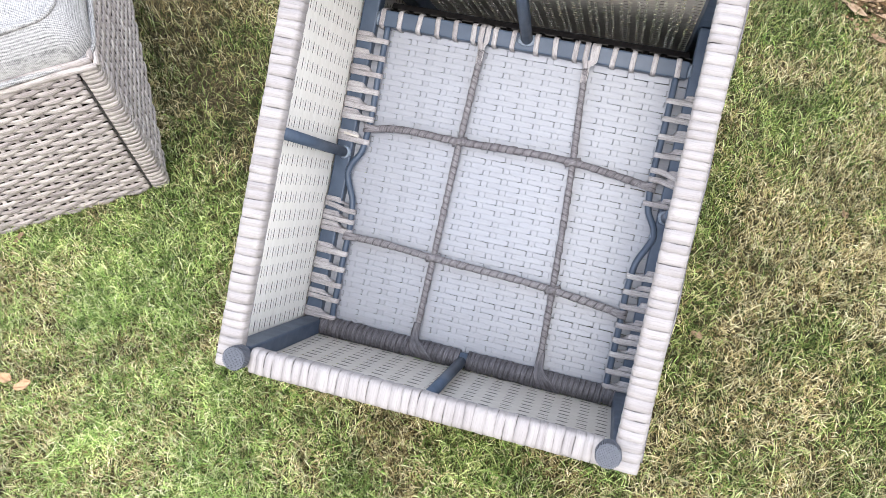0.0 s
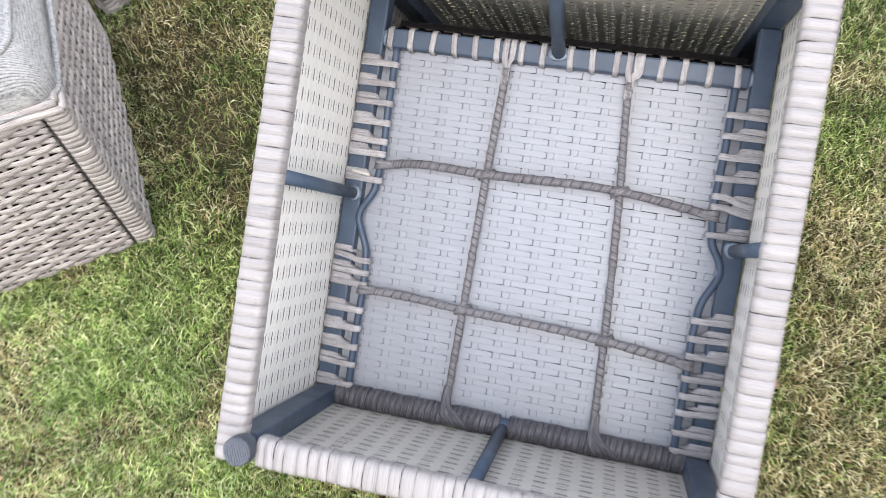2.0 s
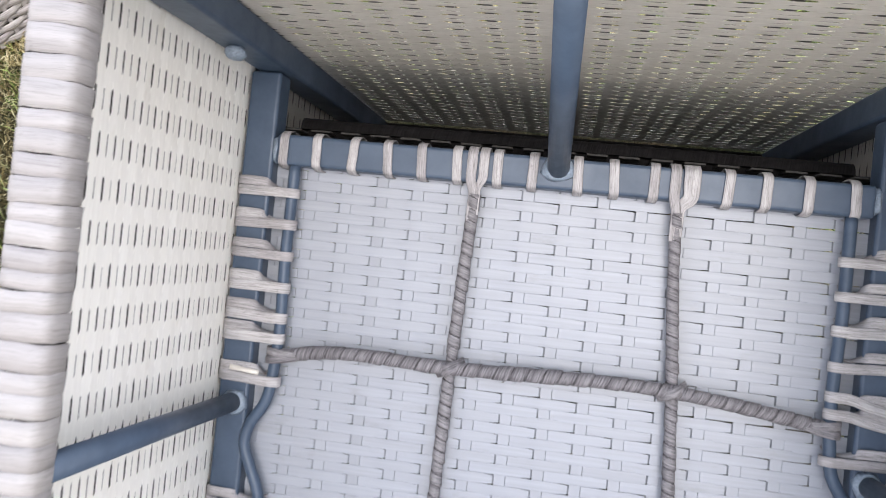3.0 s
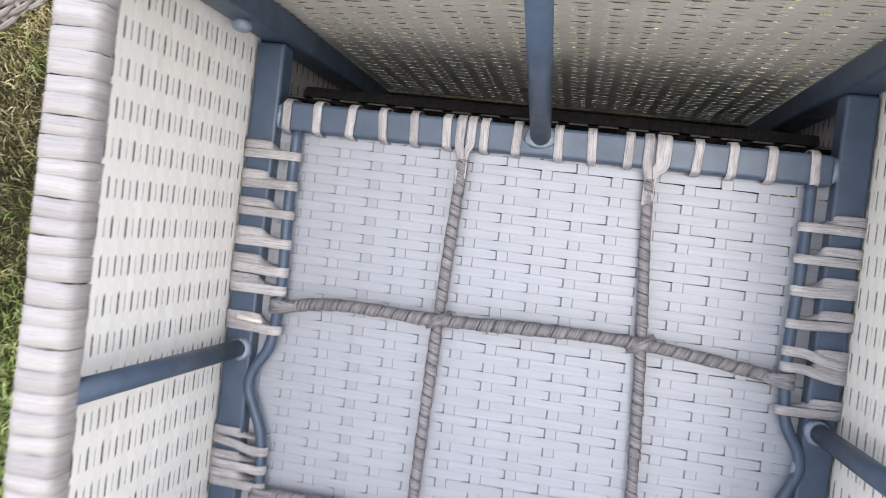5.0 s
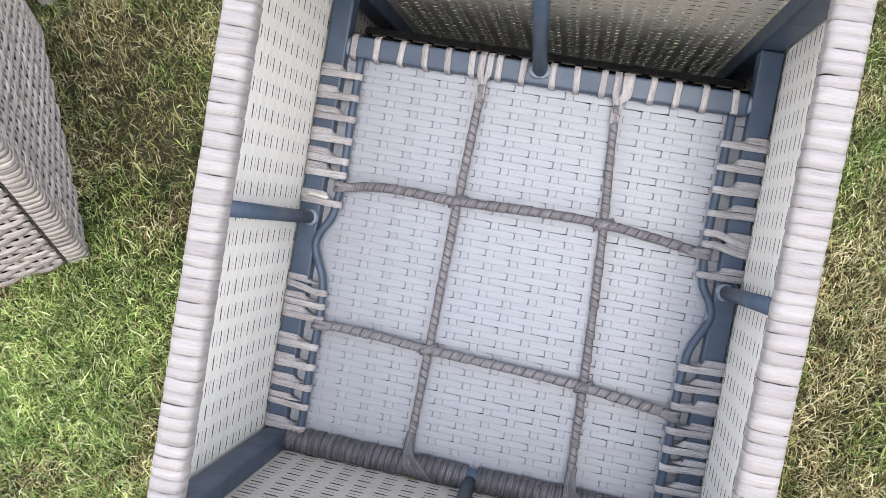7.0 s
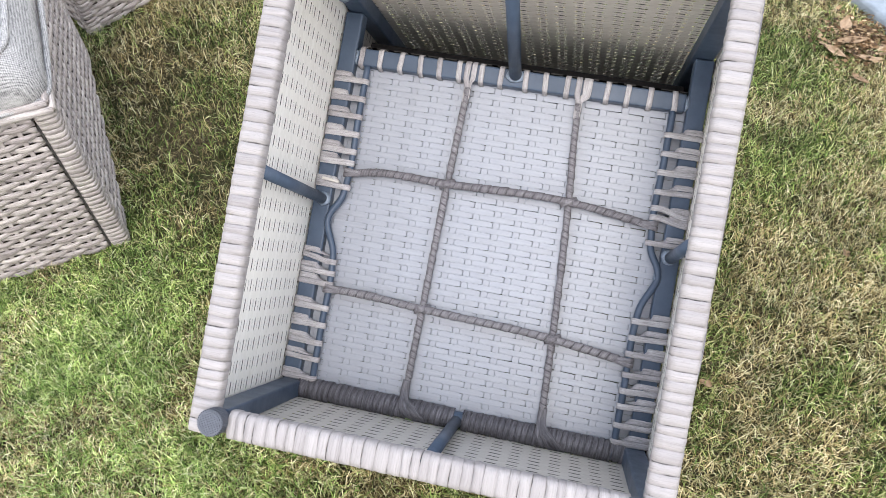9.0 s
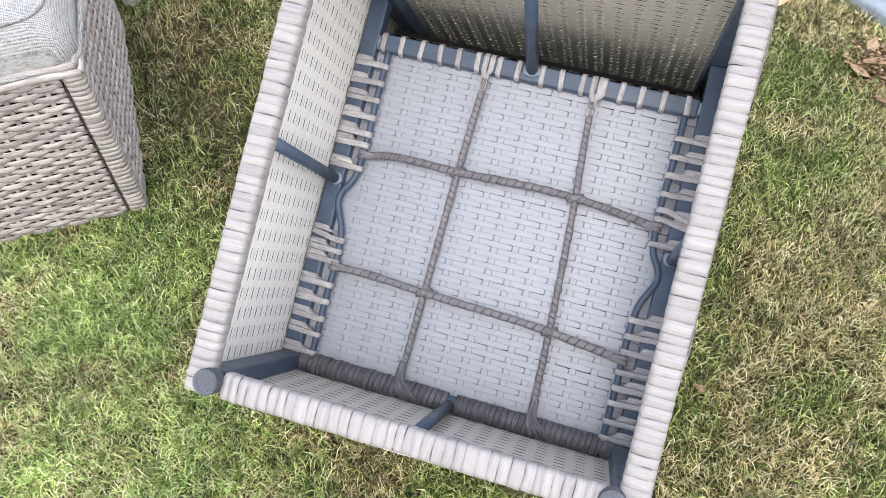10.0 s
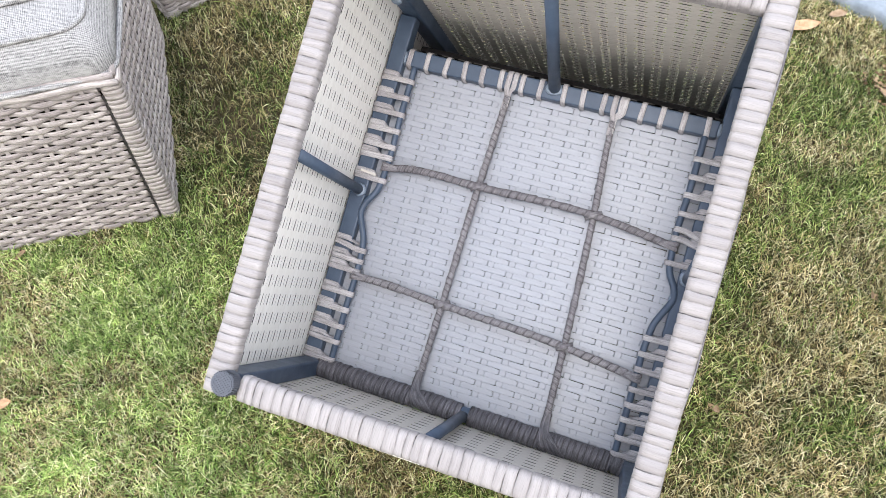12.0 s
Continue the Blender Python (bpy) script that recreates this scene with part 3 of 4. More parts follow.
woven_panel("back_panel", "cream woven strips inside the chair's back, darkened in colour for their shade", (1, 0, 0), (0, -1, 0), (-0.284, BACK, 0), 0.568, levb, 0.389, SHADED_CREAM, (-0.42, 0.29),
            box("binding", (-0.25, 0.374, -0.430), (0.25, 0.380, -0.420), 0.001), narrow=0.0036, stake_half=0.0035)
levf = [-0.0465 - PITCH * k for k in range(39)]
# unseen board added behind these strips to keep light out of the cavity
woven_panel("backrest_panel", "woven strips on the face of the backrest, blackened for the cavity's shade", (1, 0, 0), (0, 1, 0), (-0.284, 0.3015, 0), 0.568, [-v for v in levf], 0.2, CAVITY_SHADE, (0.03, 0.43),
            box("light_stop_backing", (-0.284, 0.291, -0.430), (0.284, 0.2925, -0.032), 0.0005))
for sx in (-1, 1):
    woven_panel("backrest_side", "woven strips on the backrest's edge", (0, 1, 0), (-sx, 0, 0), (sx * SIDE, 0.296, 0), 0.078, [sx * v * -1 for v in levf], 0.02, SHADED_CREAM,
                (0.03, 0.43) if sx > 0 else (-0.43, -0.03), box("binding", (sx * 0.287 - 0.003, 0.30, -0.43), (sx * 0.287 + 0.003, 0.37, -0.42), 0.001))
part("backrest_roll", twisted("backrest_roll", [(-0.27, 0.335, -0.425), (0.0, 0.335, -0.425), (0.27, 0.335, -0.425)], 0.026, 0.013, 0.05, 20, 0.004), ROLL, chair)
# added black board that closes the cavity's end against light
part("backrest_end", box("backrest_end", (-0.284, 0.2935, -0.4290), (0.284, 0.3695, -0.4230), 0.001), CAVITY_SHADE, chair)
# bar behind the seat, its shade put into the colour
part("inner_roll", twisted("inner_roll", [(-0.25, 0.303, -0.062), (0.0, 0.303, -0.062), (0.25, 0.303, -0.062)], 0.011, 0.012, 0.08, 16, 0.002), CAVITY_SHADE, chair, "wrapped bar behind the seat, blackened in colour for its shade")

# Wrapped rim, each turn a strip of its own
rim_ring = [(w, wrap_ring("rim_wrap", 0.0345, 0.027, w + 0.0003, 40 + i)) for i, w in enumerate((0.0105, 0.0122, 0.0138, 0.0112, 0.0158, 0.0128))]
for w, me in rim_ring:
    me.materials.append(RIM)
core = part("rim", box("rim", (-0.284, 0.352, 0.286), (0.284, 0.372, 0.305), 0.003), RIM, chair, "rim wrapped in pale grey rattan strip")
rs = random.Random(5)
for along, across, lo, hi in (("y", -0.2735, -0.267, 0.385), ("y", 0.2695, -0.267, 0.385), ("x", -0.2515, -0.240, 0.236), ("x", 0.369, -0.25, 0.25)):
    p = lo
    while p < hi:
        w, me = rs.choice(rim_ring)
        p += w / 2
        ob = part("rim_wrap", me, None, core)
        turn = rs.uniform(-0.035, 0.035)
        d = Vector((math.sin(turn), math.cos(turn), 0)) if along == "y" else Vector((math.cos(turn), math.sin(turn), 0))
        up = Vector((0, 0, 1))
        at = Vector((across, p, TOP)) if along == "y" else Vector((p, across, TOP))
        ob.matrix_basis = axes(d, up.cross(d), up, at + Vector((0, 0, rs.uniform(-0.0007, 0.0007))))
        p += w / 2 + rs.choice((0, 0, 0, 0, 0, 0.0004))
for sx in (-1, 1):
    mid = sx * 0.2715 - 0.002
    part("edge_strand", tube("edge_strand", [(mid + sx * (0.0176 + 0.0014 * math.sin(2.3 * q + sx) + 0.0007 * math.sin(5.1 * q)), -0.255 + 0.0635 * q, 0.291 + 0.002 * math.sin(1.7 * q)) for q in range(11)], 0.0017, 8, 0.01), ROPE, chair)
part("edge_strand", tube("edge_strand", [(-0.245, -0.2665, 0.283), (-0.08, -0.271, 0.281), (0.1, -0.2695, 0.283), (0.245, -0.2665, 0.283)], 0.0034, 8, 0.02), CREAM, chair)


def rubber_foot(at):
    bm = bmesh.new()
    bmesh.ops.create_cone(bm, cap_ends=True, segments=36, radius1=0.0158, radius2=0.0150, depth=0.026)
    bmesh.ops.bevel(bm, geom=[e for e in bm.edges if e.calc_face_angle(0) > 0.8], offset=0.0015, segments=2, affect="EDGES")
    for v in bm.verts:
        v.co += Vector(at)
    foot = part("foot", from_bm("foot", bm), RUBBER, chair, "ribbed dark rubber foot")
    bm = bmesh.new()
    for i in range(-7, 8):
        for j in range(-7, 8):
            x, y = i * 0.0019, j * 0.0019
            if x * x + y * y < 0.0134 ** 2:
                r = bmesh.ops.create_cone(bm, cap_ends=True, segments=4, radius1=0.00085, radius2=0.0004, depth=0.0009)
                bmesh.ops.translate(bm, verts=r["verts"], vec=Vector(at) + Vector((x, y, 0.0133)))
    part("stud", from_bm("stud", bm), RUBBER, foot)
    bm = bmesh.new()
    for k in range(40):
        a = k * 2 * math.pi / 40
        r = bmesh.ops.create_cube(bm, size=1)
        bmesh.ops.transform(bm, verts=r["verts"], matrix=Matrix.Translation(at) @ Matrix.Rotation(a, 4, "Z") @ Matrix.Translation((0.0157, 0, 0.003)) @ Matrix.Diagonal((0.0014, 0.0011, 0.016, 1)))
    part("rib", from_bm("rib", bm), RUBBER, foot)


rubber_foot((-0.255, -0.2485, 0.316))
rubber_foot((0.246, -0.2475, 0.316))

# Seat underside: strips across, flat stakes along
seat = part("seat_panel", box("seat_panel", (-0.262, -0.250, -0.030), (0.262, -0.244, -0.018), 0.001), SEAT, chair, "flat off-white strips woven into the seat's underside, skylight's blue-grey in their colour")
SEAT_Z, ROW, SP = -0.0165, 0.0089, 0.0325
pair = []
for odd in (0, 1):
    pair.append(seat_strip("weave_strip", 0.524, 0.262 - 0.060 + SP * odd, SP, 0.00462))
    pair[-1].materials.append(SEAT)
rs = random.Random(8)
for k in range(-53, 6):
    ob = part("weave_strip", pair[k % 2], None, seat)
    ob.matrix_basis = Matrix.Translation((-0.262, 0.229 + k * ROW, SEAT_Z + rs.uniform(-0.00008, 0.00008))) @ Matrix.Rotation(rs.uniform(-0.0015, 0.0015), 4, "Z")
stake = box("stake", (-0.0047, -0.246, -0.0006), (0.0047, 0.283, -0.0001), 0)
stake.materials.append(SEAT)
for k in range(-6, 10):
    ob = part("stake", stake, None, seat)
    ob.matrix_basis = Matrix.Translation((-0.060 + k * SP, 0, SEAT_Z))

# Wound stays under the seat
rope_l = [(-0.0725, 0.252, 0.0015), (-0.074, 0.222, -0.001), (-0.0785, 0.101, -0.002), (-0.083, -0.094, -0.002), (-0.086, -0.225, -0.002)]
rope_r = [(0.0970, 0.252, 0.0015), (0.0985, 0.219, -0.001), (0.108, 0.104, -0.002), (0.1195, -0.102, -0.002), (0.124, -0.225, -0.002)]
row_a = [(-0.231, 0.093, 0.001), (-0.205, 0.0985, 0.001), (-0.0785, 0.101, 0.003), (0.108, 0.104, 0.003), (0.20, 0.094, 0.001), (0.231, 0.0895, 0.001)]
row_b = [(-0.231, -0.090, 0.001), (-0.205, -0.089, 0.001), (-0.083, -0.094, 0.003), (0.1195, -0.102, 0.003), (0.21, -0.112, 0.001), (0.236, -0.115, 0.001)]
for i, (pts, r) in enumerate(((rope_l, 0.0052), (rope_r, 0.0052), (row_a, 0.0060), (row_b, 0.0060))):
    part("stay", twisted("stay", pts, r * 1.04, 0.0100 if i < 2 else 0.0135, 0.26, 24, 0.0006, seed=i, rim=0.10, mat=ROPE), ROPE, chair, "stay wound with grey rattan strip")


def ribbon(name, pts, normals, hw, thick=0.0009, step=0.0022, taper=None):
    """A flat strip through the points; normals say which way its face looks at each of them."""
    C = smooth_line(pts, step)
    P = np.asarray(pts, float)
    d = np.r_[0, np.cumsum(np.linalg.norm(np.diff(P, axis=0), axis=1))]
    e = np.r_[0, np.cumsum(np.linalg.norm(np.diff(C, axis=0), axis=1))]
    e *= d[-1] / e[-1]
    N = np.stack([np.interp(e, d, np.asarray(normals, float)[:, k]) for k in range(3)], 1)
    T = np.gradient(C, axis=0)
    S = np.cross(T, N)
    S /= np.linalg.norm(S, axis=1)[:, None]
    N = np.cross(S, T)
    N /= np.linalg.norm(N, axis=1)[:, None]
    h = np.interp(e, d, taper) if taper is not None else np.full(len(C), hw)
    base = np.array([(-1, 0.0), (-0.93, thick * 0.5), (0.0, thick * 0.62), (0.93, thick * 0.5), (1, 0.0), (0.93, -thick * 0.5), (-0.93, -thick * 0.5)])
    prof = np.repeat(base[None], len(C), 0)
    prof[:, :, 0] *= h[:, None]
    return sweep_mesh(name, C, S, N, prof)


def tie(sx, y, seed, hook=True, tilt=0.0):
    """A strip looped from the side bar round the spring rod, and its tail dipping behind the rod."""
    r = random.Random(seed)
    xo, xr = sx * 0.2855, sx * 0.2350
    hw = r.uniform(0.0041, 0.0047)
    dy = tilt + r.uniform(-0.0015, 0.0015)
    pts = [(xo, y + dy, -0.016), (xo, y + dy, -0.002), (xo - sx * 0.004, y + dy, 0.0016), (sx * 0.262, y + dy * 0.6, 0.0035), (xr + sx * 0.008, y, 0.0058), (xr, y, 0.0066), (xr - sx * 0.0060, y, 0.0030), (xr - sx * 0.0064, y, -0.0028), (xr, y, -0.0072)]
    nor = [(sx, 0, 0), (sx, 0, 0.1), (sx * 0.3, 0, 1), (0, 0, 1), (0, 0, 1), (0, 0, 1), (-sx, 0, 0.4), (-sx, 0, -0.4), (0, 0, -1)]
    t = part("tie", ribbon("tie", pts, nor, hw), GREY, chair)
    if hook:
        o, e = y + 0.0087 + dy, r.uniform(-0.004, 0.004)
        pts = [(xo, o, -0.016), (xo, o, -0.002), (xo - sx * 0.004, o, 0.0016), (sx * (0.266 + e), o, 0.0030), (sx * (0.257 + e), o - 0.0006, 0.0020), (sx * (0.2515 + e), o - 0.0030, -0.0030),
               (sx * 0.2455, o - 0.0052, -0.0080), (sx * 0.239, o - 0.0040, -0.0105), (sx * 0.232, o - 0.001, -0.0110)]
        nor = [(sx, 0, 0), (sx, 0, 0.1), (sx * 0.3, 0, 1), (0, 0, 1), (-sx * 0.3, 0.1, 1), (-sx * 0.6, 0.8, 0.6), (-sx * 0.2, 1, 0.3), (0, 1, 0.3), (0, 1, 0.5)]
        part("tail", ribbon("tail", pts, nor, hw, 0.0008, 0.002, [hw] * 5 + [hw * 0.85, hw * 0.65, hw * 0.5, hw * 0.4]), GREY, t)


for i, y in enumerate((0.237, 0.209, 0.181, 0.153, 0.126, 0.108, 0.070, -0.048, -0.066, -0.083, -0.121, -0.148, -0.176, -0.202, -0.232)):
    tie(-1, y, 100 + i, True, 0.006 if i == 7 else 0.0)
for i, y in enumerate((0.225, 0.197, 0.169, 0.140, 0.116, 0.102, 0.064, -0.053, -0.078, -0.102, -0.133, -0.157, -0.180, -0.208, -0.233)):
    tie(1, y, 200 + i, True, -0.007 if i in (4, 5) else 0.001)

tail = part("strip_end", ribbon("strip_end", [(-0.274, 0.079, 0.004), (-0.264, 0.0785, 0.0065), (-0.254, 0.0775, 0.0060), (-0.247, 0.0765, 0.0035)], [(0, 0, 1), (0, 0.3, 1), (0, 0.3, 1), (0, 0, 1)], 0.0022), SHADED_CREAM, chair, "pale cut end of a strip")

# Strips round the back bar
def bar_wrap(x, seed, hw=0.0041):
    r = random.Random(seed)
    s = r.uniform(-0.0009, 0.0009)
    pts = [(x + s, 0.2915, -0.026), (x + s, 0.2915, -0.002), (x + s, 0.288, 0.0045), (x, 0.275, 0.0052), (x - s, 0.263, 0.0042), (x - s, 0.2605, -0.003), (x - s, 0.2605, -0.024)]
    nor = [(0, 1, 0), (0, 1, 0.2), (0, 0.5, 1), (0, 0, 1), (0, -0.5, 1), (0, -1, 0.2), (0, -1, 0)]
    part("bar_wrap", ribbon("bar_wrap", pts, nor, hw), GREY, chair)


for i, x in enumerate((-0.245, -0.215, -0.182, -0.151, -0.121, -0.090, -0.055, -0.025, 0.013, 0.043, 0.076, 0.136, 0.166, 0.199, 0.235)):
    bar_wrap(x, 300 + i, 0.0041)


def bundle(x, x1, y1, hw, seed, lean, end=0.8):
    """A strip from over the back bar, drawn down into a stay."""
    pts = [(x, 0.2915, -0.024), (x, 0.2915, -0.001), (x, 0.287, 0.0052), (x, 0.275, 0.0062), (x - lean * 0.2, 0.264, 0.0058), (x1 + lean * 0.15, y1 + 0.018, 0.0045), (x1, y1, 0.0040), (x1, y1 - 0.008, 0.0030)]
    nor = [(0, 1, 0), (0, 1, 0.2), (0, 0.5, 1), (0, 0, 1), (0, 0, 1), (-0.3, 0, 1), (0, 0, 1), (0, 0, 1)]
    part("stay_end", ribbon("stay_end", pts, nor, hw, 0.0011, 0.002, [hw] * 4 + [hw * (0.85 + 0.15 * end), hw * (0.5 + 0.5 * end), hw * end, hw * end]), GREY, chair)


bundle(-0.0770, -0.0745, 0.236, 0.0044, 0, 0.0)
bundle(-0.0668, -0.0700, 0.242, 0.0042, 1, 0.003, 0.5)
bundle(0.0930, 0.0955, 0.236, 0.0044, 2, 0.0)
bundle(0.1062, 0.0995, 0.240, 0.0068, 3, 0.003, 0.4)

# Front roll: broad turns of dark strip over the front bar
roll = part("front_roll", tube("front_roll", [(-0.25, -0.249, -0.003), (0.25, -0.249, -0.003)], 0.0125, 16), PAINT, chair, "front bar wound with dark grey rattan strip")
for i, (a, b) in enumerate(((-0.252, -0.240), (-0.239, -0.080), (-0.079, -0.006), (0.008, 0.128), (0.129, 0.232), (0.234, 0.250))):
    m = (a + b) / 2
    part("roll_wrap", twisted("roll_wrap", [(a, -0.249, -0.003), (m, -0.2485, -0.0025), (b, -0.249, -0.003)], 0.0166, 0.0088, 0.14, 28, 0.0004, seed=60 + i, rim=0.17, mat=ROLL), ROLL, roll)
for xx in (-0.086, 0.1245):
    for q in range(4):
        o, f = (q - 1.5) * 0.0030, (q - 1.5) * 0.0065
        pts = [(xx + o * 0.5, -0.205, 0.0025), (xx + o * 0.7, -0.222, 0.0048), (xx + 0.002 + o, -0.2335, 0.0105), (xx + 0.008 + f, -0.2430, 0.0142), (xx + 0.017 + f * 1.3, -0.2550, 0.0130), (xx + 0.024 + f * 1.4, -0.2635, 0.0045)]
        nor = [(0, 0, 1), (0, 0.2, 1), (0, 0.5, 1), (0, 0.2, 1), (0, -0.4, 0.9), (0, -1, 0.3)]
        part("stay_end", ribbon("stay_end", pts, nor, 0.0038, 0.0014), ROLL, chair)

# Knots where the stays cross, and at their side ends
for i, (x, y) in enumerate(((-0.0785, 0.101), (0.108, 0.104), (-0.083, -0.094), (0.1195, -0.102))):
    for q, (ax, ay) in enumerate(((0.0125, 0.0040), (0.0115, 0.0062))):
        pts = [(x - ax, y - ay, -0.003), (x - ax * 0.55, y - ay * 0.6, 0.0062), (x, y, 0.0098 + 0.0012 * q), (x + ax * 0.55, y + ay * 0.6, 0.0062), (x + ax, y + ay, -0.003)]
        nor = [(-1, -0.5, 0.3), (-0.3, -0.2, 1), (0, 0, 1), (0.3, 0.2, 1), (1, 0.5, 0.3)]
        part("knot", ribbon("knot", pts, nor, 0.0042, 0.0014, 0.0015), ROPE, chair)
for sx, y in ((-1, 0.0935), (-1, -0.0895), (1, 0.0895), (1, -0.115)):
    for q in (-1, 1):
        xr = sx * 0.2350
        pts = [(xr - sx * 0.022, y + 0.001, 0.0050), (xr - sx * 0.010, y + q * 0.002, 0.0072), (xr + sx * 0.001, y + q * 0.0035, 0.0082), (xr + sx * 0.0068, y + q * 0.004, 0.002), (xr + sx * 0.004, y + q * 0.004, -0.006)]
        nor = [(0, 0, 1), (0, 0, 1), (0, 0, 1), (sx, 0, 0.2), (sx * 0.6, 0, -1)]
        part("stay_end", ribbon("stay_end", pts, nor, 0.0036, 0.0012, 0.0015), ROPE, chair)


# Woven stools with a fitted cushion
def woven_stool(m, label, group):
    W, D, H = 0.56, 0.53, 0.345
    stool = thing("rattan_stool", m, label, "stool", group)
    pitch, sp = 0.0104, 0.0305
    for name, x, z, at, length in (("front_panel", (1, 0, 0), (0, -1, 0), (-W / 2 + 0.02, -D / 2, 0), W - 0.0535), ("side_panel", (0, 1, 0), (1, 0, 0), (W / 2, -D / 2 + 0.012, 0), D - 0.024),
                                   ("side_panel", (0, -1, 0), (-1, 0, 0), (-W / 2, D / 2 - 0.012, 0), D - 0.024), ("back_panel", (-1, 0, 0), (0, 1, 0), (W / 2 - 0.02, D / 2, 0), W - 0.04)):
        x, z = Vector(x), Vector(z)
        y = z.cross(x)
        me = box("foot_bar", (0, 0.002, -0.014), (length, 0.016, -0.006), 0.002)
        panel = part(name, me, STOOL, stool)
        panel.matrix_basis = axes(x, y, z, Vector(at))
        pair = []
        for odd in (0, 1):
            s = reed_strip("weave_strip", length, 0.7 + math.pi * odd, 2 * sp, 0.0023, 0.0050, 0.00595, 0.0016, 0.0020)
            s.materials.append(STOOL)
            pair.append(s)
        rs = random.Random(len(name))
        for i in range(32):
            ob = part("weave_strip", pair[i % 2], None, panel)
            ob.matrix_basis = Matrix.Translation((0, 0.009 + i * pitch + rs.uniform(-0.0005, 0.0005), rs.uniform(-0.0005, 0.0005))) @ Matrix.Rotation(rs.uniform(-0.0016, 0.0016), 4, "Z")
        st = box("stake", (-0.0036, 0.004, -0.0014), (0.0036, H - 0.008, 0.0012), 0.0005, 1)
        st.materials.append(STOOL)
        k0 = ((-0.7 / (2 * math.pi)) * 2 * sp + sp * 2) % sp
        for k in range(int((length - k0) / sp) + 1):
            ob = part("stake", st, None, panel)
            ob.matrix_basis = Matrix.Translation((k0 + k * sp, 0, 0))
    rings = [wrap_ring("corner_wrap", 0.034, 0.034, w, 90 + i) for i, w in enumerate((0.0108, 0.0100, 0.0116))]
    for me in rings:
        me.materials.append(STOOL)
    rs = random.Random(3)
    for cx in (-1, 1):
        for cy in (-1, 1):
            post = part("corner_post", tube("corner_post", [(cx * (W / 2 - 0.014), cy * (D / 2 - 0.014), 0.0), (cx * (W / 2 - 0.014), cy * (D / 2 - 0.014), H - 0.004)], 0.013, 12, ref=(1, 0, 0)), GAP_SHADE, stool)
            for i in range(34):
                ob = part("corner_wrap", rs.choice(rings), None, post)
                a = rs.uniform(-0.06, 0.06)
                d = Vector((math.sin(a), math.sin(a * 0.7), 1)).normalized()
                s = Vector((0, 1, 0)).cross(d).normalized()
                ob.matrix_basis = axes(d, s, d.cross(s), Vector((cx * (W / 2 - 0.0145), cy * (D / 2 - 0.0145), 0.006 + i * 0.0101)))
    part("seat_board", box("seat_board", (-W / 2 + 0.012, -D / 2 + 0.012, H - 0.030), (W / 2 - 0.012, D / 2 - 0.012, H - 0.016), 0.003), STOOL, stool)
    # solid dark strip that paints the shade of the gap here
    part("gap_shade_strip", box("gap_shade_strip", (W / 2 - 0.0325, -D / 2 - 0.0005, 0.004), (W / 2 - 0.0297, -D / 2 + 0.004, H - 0.03), 0), GAP_SHADE, stool, "dark strip painted as the shade of the gap beside the corner wrapping")
    for q, (z, r, inset) in enumerate(((H - 0.004, 0.0075, -0.001), (H + 0.006, 0.0075, 0.004))):
        c = [(sx * (W / 2 - inset), sy * (D / 2 - inset)) for sx, sy in ((-1, -1), (1, -1), (1, 1), (-1, 1))]
        for i in range(4):
            (ax, ay), (bx, by) = c[i], c[(i + 1) % 4]
            n = 40
            C = np.stack([np.linspace(ax, bx, n), np.linspace(ay, by, n), z + 0.0012 * np.sin(np.linspace(0, 30 + i, n) + q)], 1)
            S, N = frames_along(C, (0, 0, 1))
            part("border_strip", sweep_mesh("border_strip", C, S, N, circle(r, 10) * np.array([0.62, 0.85])), STOOL, stool)
    return stool


def rounded_ring(w, d, r, n=10):
    pts = []
    for cx, cy, a0 in ((w / 2 - r, d / 2 - r, 0), (-w / 2 + r, d / 2 - r, 90), (-w / 2 + r, -d / 2 + r, 180), (w / 2 - r, -d / 2 + r, 270)):
        for k in range(n + 1):
            a = radians(a0 + 90 * k / n)
            pts.append((cx + r * math.cos(a), cy + r * math.sin(a)))
    return np.array(pts)


